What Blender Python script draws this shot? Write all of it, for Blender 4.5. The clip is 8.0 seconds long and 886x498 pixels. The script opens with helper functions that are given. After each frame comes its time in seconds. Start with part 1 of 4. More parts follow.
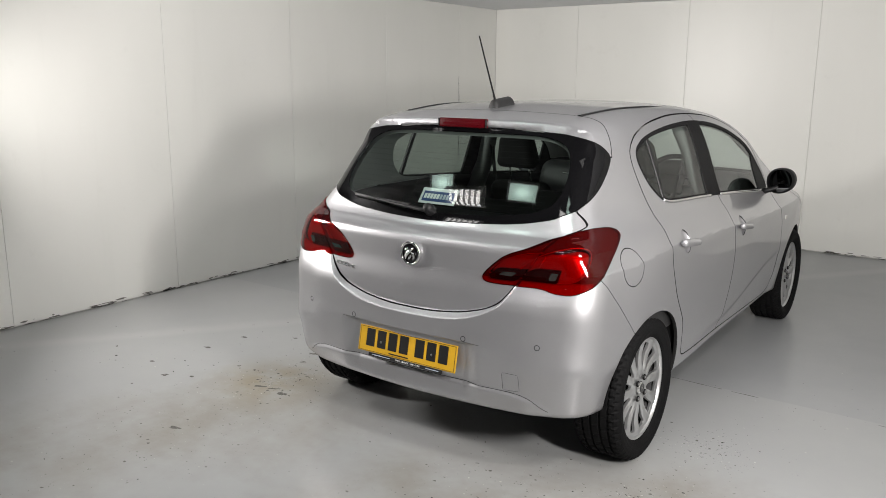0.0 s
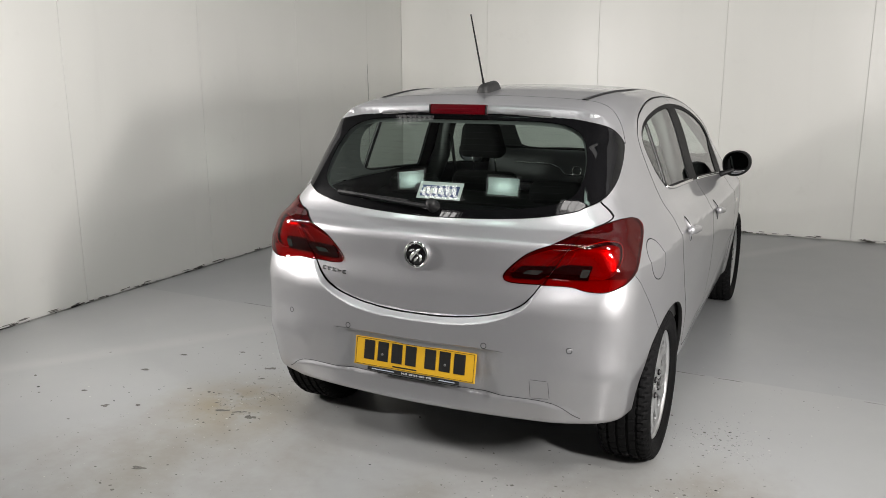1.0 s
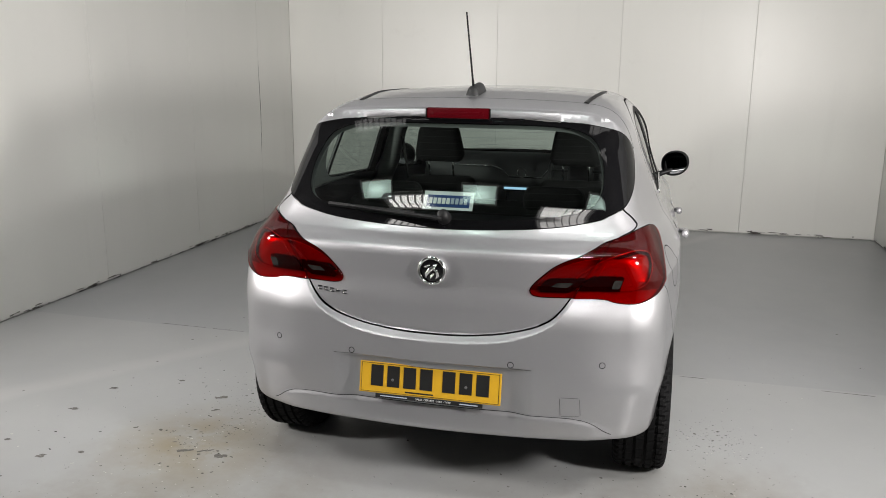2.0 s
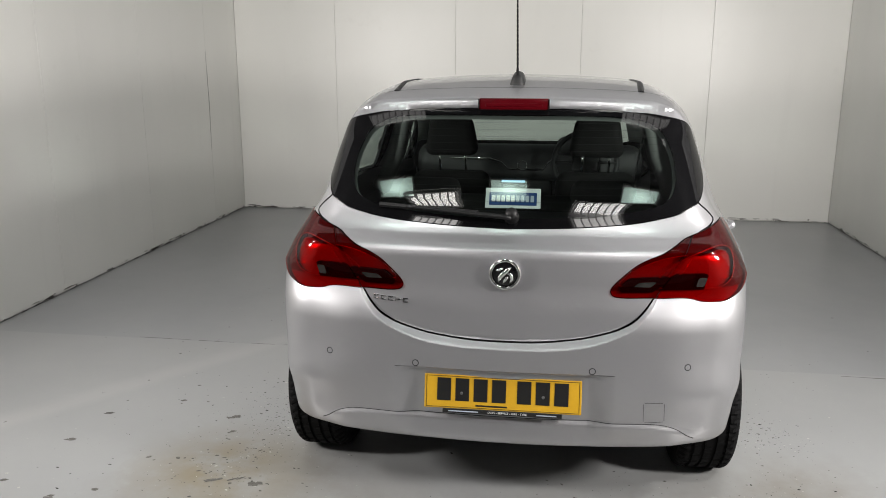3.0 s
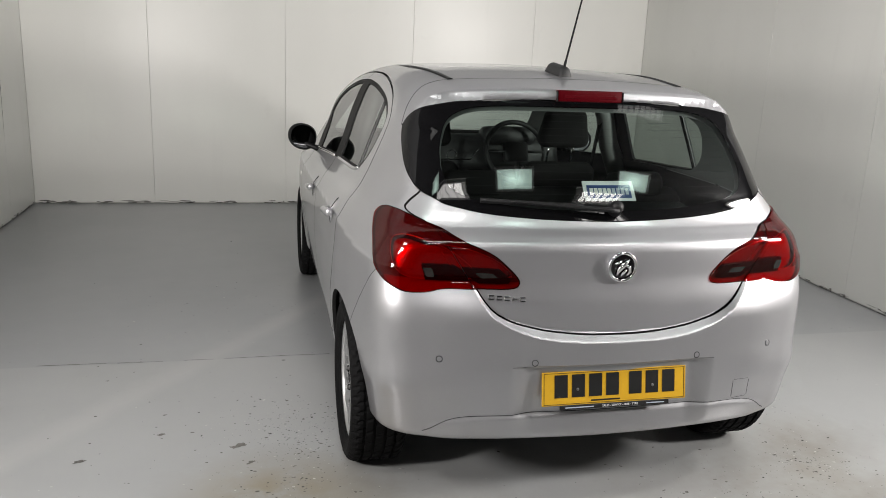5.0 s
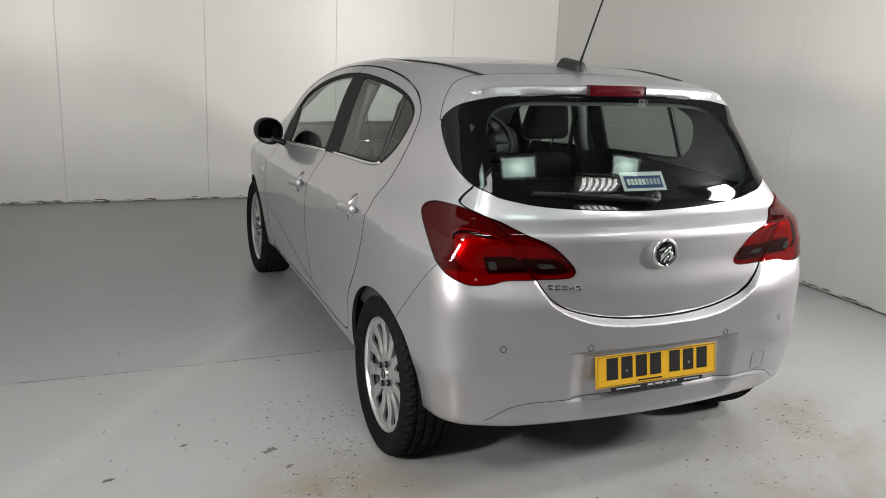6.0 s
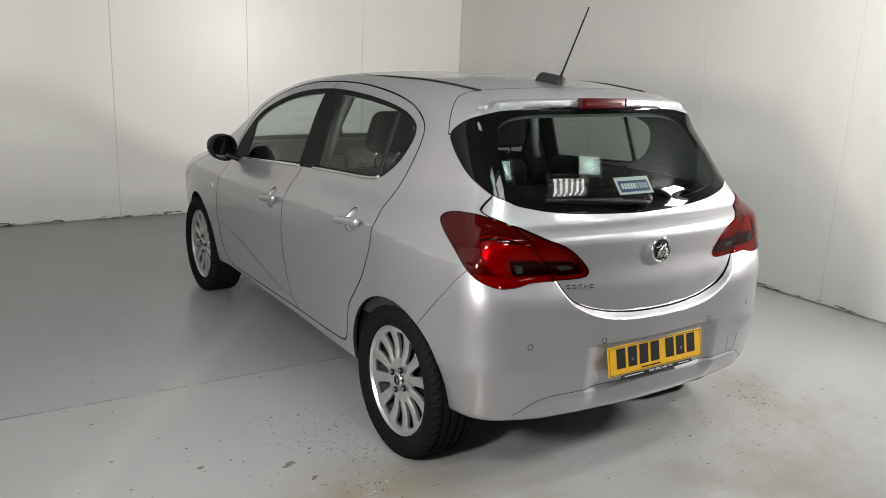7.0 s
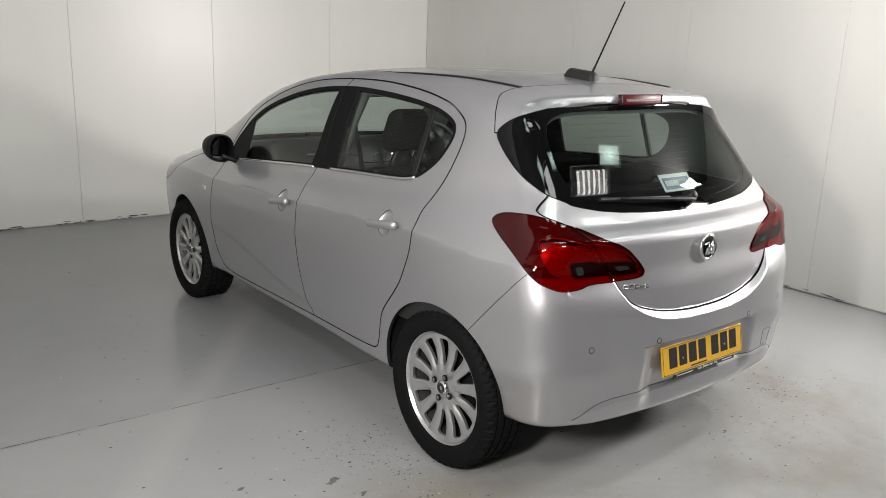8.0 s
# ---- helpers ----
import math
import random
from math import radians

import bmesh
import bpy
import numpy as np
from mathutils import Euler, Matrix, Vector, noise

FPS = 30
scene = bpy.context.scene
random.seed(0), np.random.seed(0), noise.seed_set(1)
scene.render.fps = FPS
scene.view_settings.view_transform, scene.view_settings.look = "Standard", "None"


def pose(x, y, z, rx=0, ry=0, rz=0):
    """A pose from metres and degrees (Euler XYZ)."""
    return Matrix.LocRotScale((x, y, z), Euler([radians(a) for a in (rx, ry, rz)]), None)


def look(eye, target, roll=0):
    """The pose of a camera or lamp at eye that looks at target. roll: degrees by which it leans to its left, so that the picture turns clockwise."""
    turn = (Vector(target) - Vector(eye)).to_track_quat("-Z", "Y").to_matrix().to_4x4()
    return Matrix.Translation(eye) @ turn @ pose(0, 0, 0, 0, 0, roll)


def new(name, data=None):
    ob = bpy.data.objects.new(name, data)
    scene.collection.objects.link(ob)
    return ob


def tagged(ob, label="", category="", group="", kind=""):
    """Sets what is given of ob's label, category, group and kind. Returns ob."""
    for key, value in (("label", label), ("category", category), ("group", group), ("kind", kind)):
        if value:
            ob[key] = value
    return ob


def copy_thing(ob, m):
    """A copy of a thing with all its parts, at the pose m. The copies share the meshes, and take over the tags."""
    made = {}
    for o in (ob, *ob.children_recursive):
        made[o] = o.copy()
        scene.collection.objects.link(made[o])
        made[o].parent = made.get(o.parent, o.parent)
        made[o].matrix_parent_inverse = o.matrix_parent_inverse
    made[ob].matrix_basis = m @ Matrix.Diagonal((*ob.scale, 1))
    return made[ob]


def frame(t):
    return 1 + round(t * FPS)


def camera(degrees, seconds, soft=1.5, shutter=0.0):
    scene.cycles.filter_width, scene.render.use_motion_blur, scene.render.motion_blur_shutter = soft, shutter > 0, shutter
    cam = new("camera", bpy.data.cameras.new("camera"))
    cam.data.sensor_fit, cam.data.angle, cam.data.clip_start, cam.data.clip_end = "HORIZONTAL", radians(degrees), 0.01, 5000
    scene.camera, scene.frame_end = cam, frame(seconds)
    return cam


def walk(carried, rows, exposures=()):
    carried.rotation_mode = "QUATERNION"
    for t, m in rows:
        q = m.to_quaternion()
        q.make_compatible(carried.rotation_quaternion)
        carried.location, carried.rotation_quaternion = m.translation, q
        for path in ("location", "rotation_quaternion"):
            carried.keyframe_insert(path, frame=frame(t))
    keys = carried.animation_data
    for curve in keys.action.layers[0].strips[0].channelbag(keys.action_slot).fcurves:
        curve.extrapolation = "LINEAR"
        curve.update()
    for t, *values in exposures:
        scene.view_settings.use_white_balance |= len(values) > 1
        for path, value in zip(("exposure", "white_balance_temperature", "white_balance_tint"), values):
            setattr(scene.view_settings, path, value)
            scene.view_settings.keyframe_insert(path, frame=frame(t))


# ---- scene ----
cam = camera(57.9, 8.0, soft=.9)
PATH = [
    (0, (2.024, -3.144, 1.6), (0.87, -1.565, 1.183), 0.3),
    (0.5, (1.696, -3.195, 1.598), (0.702, -1.513, 1.17), 0.1),
    (1, (1.386, -3.181, 1.567), (0.521, -1.432, 1.129), -0.2),
    (1.2, (1.234, -3.165, 1.559), (0.439, -1.381, 1.129), -0.1),
    (2.3, (0.579, -3.207, 1.591), (0.144, -1.309, 1.136), 0.3),
    (2.5, (0.484, -3.185, 1.573), (0.071, -1.283, 1.113), 0.1),
    (3, (0.159, -3.101, 1.574), (-0.121, -1.177, 1.106), 0.0),
    (3.5, (-0.169, -3.089, 1.572), (-0.221, -1.148, 1.09), 0.5),
    (4, (-0.485, -3.096, 1.579), (-0.355, -1.16, 1.092), 1.1),
    (4.5, (-0.808, -2.992, 1.558), (-0.556, -1.07, 1.069), 1.4),
    (5.8, (-1.663, -2.817, 1.564), (-0.931, -1.024, 1.067), 3.3),
    (6, (-1.763, -2.763, 1.562), (-1.001, -0.984, 1.058), 2.8),
    (6.5, (-2.025, -2.691, 1.576), (-1.129, -0.974, 1.077), 2.1),
    (7, (-2.312, -2.633, 1.583), (-1.253, -1.005, 1.107), 2.3),
    (7.5, (-2.487, -2.501, 1.573), (-1.347, -0.927, 1.102), 2.3),
    (8, (-2.601, -2.301, 1.574), (-1.406, -0.773, 1.091), 2.1),
]
walk(cam, [(t, look(eye, target, roll)) for t, eye, target, roll in PATH])

# ---- world and exposure
CEIL = 2.376
WEST, EAST, NORTH, SOUTH = -3.16, 2.757, 4.972, -7.5
scene.view_settings.exposure = 0.0
world = bpy.data.worlds.new("world")
world.use_nodes = True
world.node_tree.nodes["Background"].inputs[0].default_value = (.5, .52, .55, 1)
world.node_tree.nodes["Background"].inputs[1].default_value = 0.02
scene.world = world


def lamp(name, x, y, z, sx, sy, watts, colour):
    """A rectangular lamp that shines down."""
    d = bpy.data.lights.new(name, "AREA")
    d.shape, d.size, d.size_y, d.energy, d.color = "RECTANGLE", sx, sy, watts, colour
    ob = new(name, d)
    ob.matrix_world = pose(x, y, z)
    return ob


PANEL_LAMPS = [(-.90, -.88), (-.07, -.93), (.86, -.90)]
# first two are mirrored in the rear glass; the four behind are added fill
TROFFERS_AND_FILL = [(-.63, -1.08), (.61, -1.15), (-1.0, -2.35), (1.0, -2.35), (-.9, -5.4), (.9, -5.4)]
STRIPS = [(-.83, -.45), (.83, -.45)]
# wall lamps, a low and a high one on each side: place, tilt, turn, width, height, watts
WALL_LAMPS = [(EAST - .34, -1.50, 1.56, 88, 38, .24, .34, 66), (EAST - .62, -1.08, 2.26, 78, 32, .28, .18, 27),
              (WEST + .42, -1.50, 1.56, 88, -35, .24, .34, 54), (WEST + .66, -1.30, 2.26, 78, -40, .28, .18, 14)]
for lx, ly in TROFFERS_AND_FILL:
    lamp("tube_and_fill_light", lx, ly, CEIL - .012, .36, .28, {-2.35: 26.0, -5.4: 6.0}.get(ly, 3.6), (1.0, .97, .94))
for lx, ly, lz, tilt, turn, lw, lh, watts in WALL_LAMPS:
    wl = lamp("wall_light", 0, 0, 0, lw, lh, watts, (1.0, .955, .925))
    wl.data.spread = math.radians(140)
    wl.matrix_world = pose(lx, ly, lz, tilt, 0, turn)


# ---- materials
def nodes_of(name):
    m = bpy.data.materials.new(name)
    m.use_nodes = True
    return m, m.node_tree.nodes, m.node_tree.links, m.node_tree.nodes["Principled BSDF"]


def noise_tex(n, l, scale, detail=4.0, rough=.55, stretch=None):
    tc, tx = n.new("ShaderNodeTexCoord"), n.new("ShaderNodeTexNoise")
    tx.inputs["Scale"].default_value, tx.inputs["Detail"].default_value, tx.inputs["Roughness"].default_value = scale, detail, rough
    if stretch:
        mp = n.new("ShaderNodeMapping")
        mp.inputs["Scale"].default_value = stretch
        l.new(tc.outputs["Object"], mp.inputs["Vector"])
        l.new(mp.outputs["Vector"], tx.inputs["Vector"])
    else:
        l.new(tc.outputs["Object"], tx.inputs["Vector"])
    return tx.outputs["Fac"]


def ramp(n, l, src, stops):
    r = n.new("ShaderNodeValToRGB")
    while len(r.color_ramp.elements) < len(stops):
        r.color_ramp.elements.new(.5)
    for e, (p, c) in zip(r.color_ramp.elements, stops):
        e.position = p
        e.color = (*c, 1) if isinstance(c, tuple) else (c, c, c, 1)
    l.new(src, r.inputs["Fac"])
    return r.outputs["Color"]


def mixc(n, l, fac, a, b, mode="MIX"):
    m = n.new("ShaderNodeMix")
    m.data_type, m.blend_type = "RGBA", mode
    for sock, v in ((m.inputs[0], fac), (m.inputs[6], a), (m.inputs[7], b)):
        if isinstance(v, (int, float)):
            sock.default_value = v
        elif isinstance(v, tuple):
            sock.default_value = (*v, 1)
        else:
            l.new(v, sock)
    return m.outputs[2]


def bump(n, l, height, strength, distance=.002):
    b = n.new("ShaderNodeBump")
    b.inputs["Strength"].default_value, b.inputs["Distance"].default_value = strength, distance
    l.new(height, b.inputs["Height"])
    return b.outputs["Normal"]


def plain(name, colour, rough=.5, metal=0.0, vary=.08, scale=30.0, grain=0.0, coat=0.0, spec=.5):
    """A surface with slight variation of tone and gloss at two scales."""
    m, n, l, p = nodes_of(name)
    big, fine = noise_tex(n, l, scale * .12, 3), noise_tex(n, l, scale * 4, 5)
    tone = mixc(n, l, .5, big, fine)
    lo, hi = tuple(c * (1 - vary) for c in colour), tuple(min(1, c * (1 + vary)) for c in colour)
    l.new(ramp(n, l, tone, [(.3, lo), (.7, hi)]), p.inputs["Base Color"])
    l.new(ramp(n, l, fine, [(.3, max(.02, rough * .88)), (.7, min(1.0, rough * 1.12))]), p.inputs["Roughness"])
    p.inputs["Metallic"].default_value = metal
    p.inputs["Coat Weight"].default_value, p.inputs["Coat Roughness"].default_value = coat, .03
    p.inputs["Specular IOR Level"].default_value = spec
    if grain:
        l.new(bump(n, l, fine, grain, .001), p.inputs["Normal"])
    return m


def clear(name, tint, rough=0.0, ior=1.5):
    """Thin glass: what is behind shows through, with the mirror image over it."""
    m, n, l, p = nodes_of(name)
    n.remove(p)
    t, g, x = n.new("ShaderNodeBsdfTransparent"), n.new("ShaderNodeBsdfGlossy"), n.new("ShaderNodeMixShader")
    f, p5, k = n.new("ShaderNodeLayerWeight"), n.new("ShaderNodeMath"), n.new("ShaderNodeMath")
    f.inputs["Blend"].default_value = .5
    p5.operation, k.operation = "POWER", "MULTIPLY_ADD"
    r0 = ((ior - 1) / (ior + 1)) ** 2 * 1.2
    p5.inputs[1].default_value, k.inputs[1].default_value, k.inputs[2].default_value = 5.0, 1 - r0, r0
    t.inputs["Color"].default_value, g.inputs["Roughness"].default_value = (*tint, 1), rough
    l.new(f.outputs["Facing"], p5.inputs[0])
    l.new(p5.outputs[0], k.inputs[0])
    l.new(k.outputs[0], x.inputs[0])
    l.new(t.outputs[0], x.inputs[1])
    l.new(g.outputs[0], x.inputs[2])
    l.new(x.outputs[0], n["Material Output"].inputs["Surface"])
    return m


def glow(name, colour, strength):
    m, n, l, p = nodes_of(name)
    p.inputs["Base Color"].default_value = (.8, .8, .8, 1)
    p.inputs["Emission Color"].default_value, p.inputs["Emission Strength"].default_value = (*colour, 1), strength
    return m


def make_lamp_face():
    """A diffuser that is brightest over its bulb."""
    m, n, l, p = nodes_of("panel_face")
    tc, mp, g = n.new("ShaderNodeTexCoord"), n.new("ShaderNodeMapping"), n.new("ShaderNodeTexGradient")
    g.gradient_type = "SPHERICAL"
    mp.inputs["Scale"].default_value = (7.0, 11.0, 1.0)
    l.new(tc.outputs["Object"], mp.inputs["Vector"])
    l.new(mp.outputs["Vector"], g.inputs["Vector"])
    p.inputs["Emission Color"].default_value = (.74, 1.0, .88, 1)
    l.new(ramp(n, l, g.outputs["Fac"], [(.0, .34), (.35, .45), (.8, 1.0)]), p.inputs["Emission Strength"])
    k = n.new("ShaderNodeMath")
    k.operation, k.inputs[1].default_value = "MULTIPLY", 17.0
    l.new(p.inputs["Emission Strength"].links[0].from_socket, k.inputs[0])
    l.new(k.outputs[0], p.inputs["Emission Strength"])
    return m


def make_paint():
    m, n, l, p = nodes_of("silver_paint")
    flake = noise_tex(n, l, 2600.0, 1.0)
    cloud = noise_tex(n, l, 2.5, 3.0)
    l.new(mixc(n, l, .25, ramp(n, l, flake, [(.35, (.36, .36, .374)), (.65, (.47, .47, .487))]), ramp(n, l, cloud, [(.3, (.41, .41, .425)), (.7, (.435, .435, .45))])), p.inputs["Base Color"])
    p.inputs["Metallic"].default_value = .78
    l.new(ramp(n, l, cloud, [(.3, .36), (.7, .42)]), p.inputs["Roughness"])
    p.inputs["Coat Weight"].default_value, p.inputs["Coat Roughness"].default_value = .8, .035
    l.new(bump(n, l, flake, .05, .0005), p.inputs["Normal"])
    return m


def make_wall():
    m, n, l, p = nodes_of("painted_board")
    soft, fine = noise_tex(n, l, .9, 3, .5, (1, 1, .35)), noise_tex(n, l, 45, 5)
    dirt, streak = noise_tex(n, l, 3.5, 8, .7), noise_tex(n, l, 6, 4, .6, (1, 1, .08))
    base = ramp(n, l, soft, [(.3, (.73, .735, .70)), (.7, (.80, .80, .765))])
    base = mixc(n, l, ramp(n, l, dirt, [(.62, 0.0), (.80, .22)]), base, (.55, .54, .50))
    base = mixc(n, l, ramp(n, l, streak, [(.60, 0.0), (.80, .16)]), base, (.60, .60, .57))
    l.new(base, p.inputs["Base Color"])
    p.inputs["Roughness"].default_value = .33
    l.new(bump(n, l, fine, .05, .001), p.inputs["Normal"])
    return m


def make_floor():
    m, n, l, p = nodes_of("painted_concrete")
    big, mid = noise_tex(n, l, .7, 4), noise_tex(n, l, 5, 7, .65)
    base = ramp(n, l, big, [(.3, (.245, .255, .262)), (.7, (.30, .31, .318))])
    base = mixc(n, l, .14, base, ramp(n, l, mid, [(.25, (.20, .207, .21)), (.75, (.335, .34, .34))]))
    tc, sep = n.new("ShaderNodeTexCoord"), n.new("ShaderNodeSeparateXYZ")
    l.new(tc.outputs["Object"], sep.inputs[0])
    # the pour on the near side of the joint is paler
    base = mixc(n, l, ramp(n, l, sep.outputs["Y"], [(.955, .30), (.965, 0.0)]), base, (.40, .405, .395))
    # long pale rubbed lane
    lane, wob = n.new("ShaderNodeMath"), n.new("ShaderNodeMath")
    lane.operation, wob.operation = "MULTIPLY_ADD", "MULTIPLY_ADD"
    lane.inputs[1].default_value = -.72
    l.new(sep.outputs["Y"], lane.inputs[0])
    l.new(sep.outputs["X"], lane.inputs[2])
    wob.inputs[1].default_value = .12
    l.new(mid, wob.inputs[0])
    l.new(lane.outputs[0], wob.inputs[2])
    shift = n.new("ShaderNodeMath")
    shift.operation, shift.inputs[1].default_value = "ADD", 2.6
    l.new(wob.outputs[0], shift.inputs[0])
    base = mixc(n, l, ramp(n, l, shift.outputs[0], [(.40, 0.0), (.50, .30), (.56, .34), (.66, 0.0)]), base, (.42, .42, .415))
    # worn, dusty patches where tyres roll

    def spot(x, y, r):
        v = n.new("ShaderNodeVectorMath")
        v.operation = "DISTANCE"
        v.inputs[1].default_value = (x, y, 0)
        l.new(tc.outputs["Object"], v.inputs[0])
        d = n.new("ShaderNodeMath")
        d.operation = "MULTIPLY_ADD"
        d.inputs[1].default_value, d.inputs[2].default_value = .55, 0.0
        l.new(mid, d.inputs[0])
        a = n.new("ShaderNodeMath")
        a.operation = "ADD"
        l.new(v.outputs["Value"], a.inputs[0])
        l.new(d.outputs[0], a.inputs[1])
        return ramp(n, l, a.outputs[0], [(r * .55, 1.0), (min(1, r), 0.0)])

    film = ramp(n, l, noise_tex(n, l, 2.6, 6, .6), [(.36, .1), (.64, .75)])
    for x, y, r in ((.30, -.95, 1.0), (-.85, -.70, 1.0), (1.0, -.45, .85), (-1.3, -1.5, .95)):
        base = mixc(n, l, mixc(n, l, 1.0, spot(x, y, r), film, "MULTIPLY"), base, (.20, .185, .155))
    rust = mixc(n, l, 1.0, spot(-1.12, -.40, .72), ramp(n, l, mid, [(.40, .15), (.62, .85)]), "MULTIPLY")
    base = mixc(n, l, rust, base, (.19, .15, .075))
    dust = ramp(n, l, noise_tex(n, l, 1.7, 7, .62), [(.42, 0.0), (.85, .2)])
    base = mixc(n, l, dust, base, (.36, .36, .345))
    l.new(base, p.inputs["Base Color"])
    p.inputs["Roughness"].default_value = .29
    p.inputs["Specular IOR Level"].default_value = .45
    return m


def make_fabric():
    m, n, l, p = nodes_of("seat_fabric")
    w = noise_tex(n, l, 150, 4)
    l.new(ramp(n, l, w, [(.3, (.006, .006, .0062)), (.7, (.012, .0115, .011))]), p.inputs["Base Color"])
    p.inputs["Roughness"].default_value = .9
    l.new(bump(n, l, w, .06, .0005), p.inputs["Normal"])
    p.inputs["Specular IOR Level"].default_value = .15
    return m


PAINT, WALL, FLOOR, FABRIC = make_paint(), make_wall(), make_floor(), make_fabric()
HALLCEIL = plain("dark_roof_sheet", (.045, .046, .05), .7, vary=.3, scale=6)
# dark grey of the added, unseen rear walls, chosen to dim bounce and reflections
BOUNCECUT = plain("bounce_cut_grey", (.11, .11, .113), .55, vary=.1, scale=8)
CEILING = plain("ceiling_board", (.76, .77, .79), .6, vary=.05, scale=10)
JOINT = plain("joint_filler", (.58, .575, .55), .8, vary=.2)
GLASS = clear("tinted_glass", (.74, .80, .77))
GLASS_REAR = clear("rear_glass", (.54, .60, .575))
FRIT = plain("black_glass_border", (.003, .003, .0034), .03, vary=.1, spec=.28)
BLACK = plain("satin_black", (.008, .008, .0085), .45, vary=.2, spec=.28)
FRAMEBLACK = plain("black_window_film", (.006, .006, .0065), .5, vary=.15, spec=.07)
GLOSSBLACK = plain("gloss_black", (.008, .008, .009), .08, vary=.1, coat=.6)
PLASTIC = plain("grained_black_plastic", (.014, .014, .0145), .55, vary=.2, grain=.4, scale=80)
RUBBER = plain("tyre_rubber", (.006, .006, .0063), .75, vary=.25, scale=40, grain=.2, spec=.08)
UNDER = plain("underbody", (.006, .006, .0065), .85, vary=.3, spec=.15)
TRIM = plain("grey_trim", (.17, .175, .17), .65, vary=.06, grain=.2, scale=60)
LINER = plain("headliner", (.30, .30, .285), .9, vary=.04)
CHROME = plain("chrome", (.80, .80, .80), .08, 1.0, vary=.03)
ALLOY = plain("alloy_silver", (.60, .605, .61), .32, .9, vary=.05, coat=.3)
# darkened alloy: the shade inside the wheel is put into its colour
BARREL = plain("shaded_wheel_barrel", (.07, .07, .072), .5, .6, vary=.2)
STEEL = plain("dull_steel", (.22, .22, .22), .45, .9, vary=.2)
LENS = clear("red_lens", (.68, .007, .018), .02, 1.5)
RED = plain("red_reflector", (.30, .003, .011), .30, .35, vary=.12)
REDDARK = plain("dark_red_lens", (.06, .0015, .004), .22, vary=.15, spec=.14)
BRAKE = plain("brake_lens", (.055, .001, .003), .30, vary=.12, spec=.09)
REDMID = plain("mid_red_lens", (.20, .003, .007), .35, vary=.15, spec=.1)
SMOKE = plain("smoked_lens", (.010, .006, .006), .15, vary=.3, spec=.10)
# near-black that paints the shade of the gaps onto panel edges
GAPSHADE = plain("panel_gap_shade", (.008, .008, .008), .8, vary=.2, spec=.2)
WALLFACE = glow("wall_lamp_face", (1.0, .965, .92), 6.0)
CLEARLENS = plain("clear_bulb_lens", (.018, .016, .015), .35, 0.0, vary=.9, scale=260, spec=.12)
REPEATER = plain("clear_side_lens", (.55, .54, .52), .2, vary=.25, scale=200)
SATIN = plain("satin_chrome", (.85, .85, .85), .22, 1.0, vary=.03)
MIRROR = plain("mirror_glass", (.15, .155, .16), .02, 1.0, vary=.02)
YELLOW = plain("plate_yellow", (.56, .32, .018), .35, vary=.05, coat=.4)
MARKGREY = plain("sticker_grey", (.42, .47, .55), .4, vary=.03)
INK = plain("black_ink", (.010, .010, .010), .4, vary=.1)
BLUE = plain("sticker_blue", (.010, .045, .19), .35, vary=.05)
WHITE = plain("sticker_white", (.78, .80, .80), .4, vary=.03)
LAMPFACE = make_lamp_face()
TUBEFACE = glow("tube_face", (1.0, .97, .95), 2.2)
SCREENFACE = glow("screen_face", (.30, .62, .90), 1.3)
HOUSING = plain("lamp_housing", (.62, .62, .62), .4, vary=.05)


# ---- mesh helpers
def mesh_of(name, verts, faces, material, smooth=True):
    me = bpy.data.meshes.new(name)
    me.from_pydata([tuple(map(float, v)) for v in verts], [], [tuple(map(int, f)) for f in faces])
    me.materials.append(material)
    if smooth:
        me.shade_smooth()
    return me


def put(name, me, parent=None, label=""):
    ob = new(name, me)
    ob.parent = parent
    return tagged(ob, label)


def part(name, bm, material, parent, label="", smooth=False):
    me = bpy.data.meshes.new(name)
    bm.normal_update()
    bm.to_mesh(me)
    bm.free()
    me.materials.append(material)
    if smooth:
        me.shade_smooth()
    return put(name, me, parent, label)


def block(size, m=None, bevel=.004, segments=2, taper=(1, 1)):
    """A bmesh block with rounded edges; taper narrows its top."""
    bm = bmesh.new()
    bmesh.ops.create_cube(bm, size=1)
    for v in bm.verts:
        v.co = Vector((v.co.x * size[0] * (taper[0] if v.co.z > 0 else 1), v.co.y * size[1] * (taper[1] if v.co.z > 0 else 1), v.co.z * size[2]))
    if bevel:
        bmesh.ops.bevel(bm, geom=bm.edges[:], offset=bevel, segments=segments, profile=.5, affect="EDGES", clamp_overlap=True)
    if m is not None:
        bm.transform(m)
    return bm


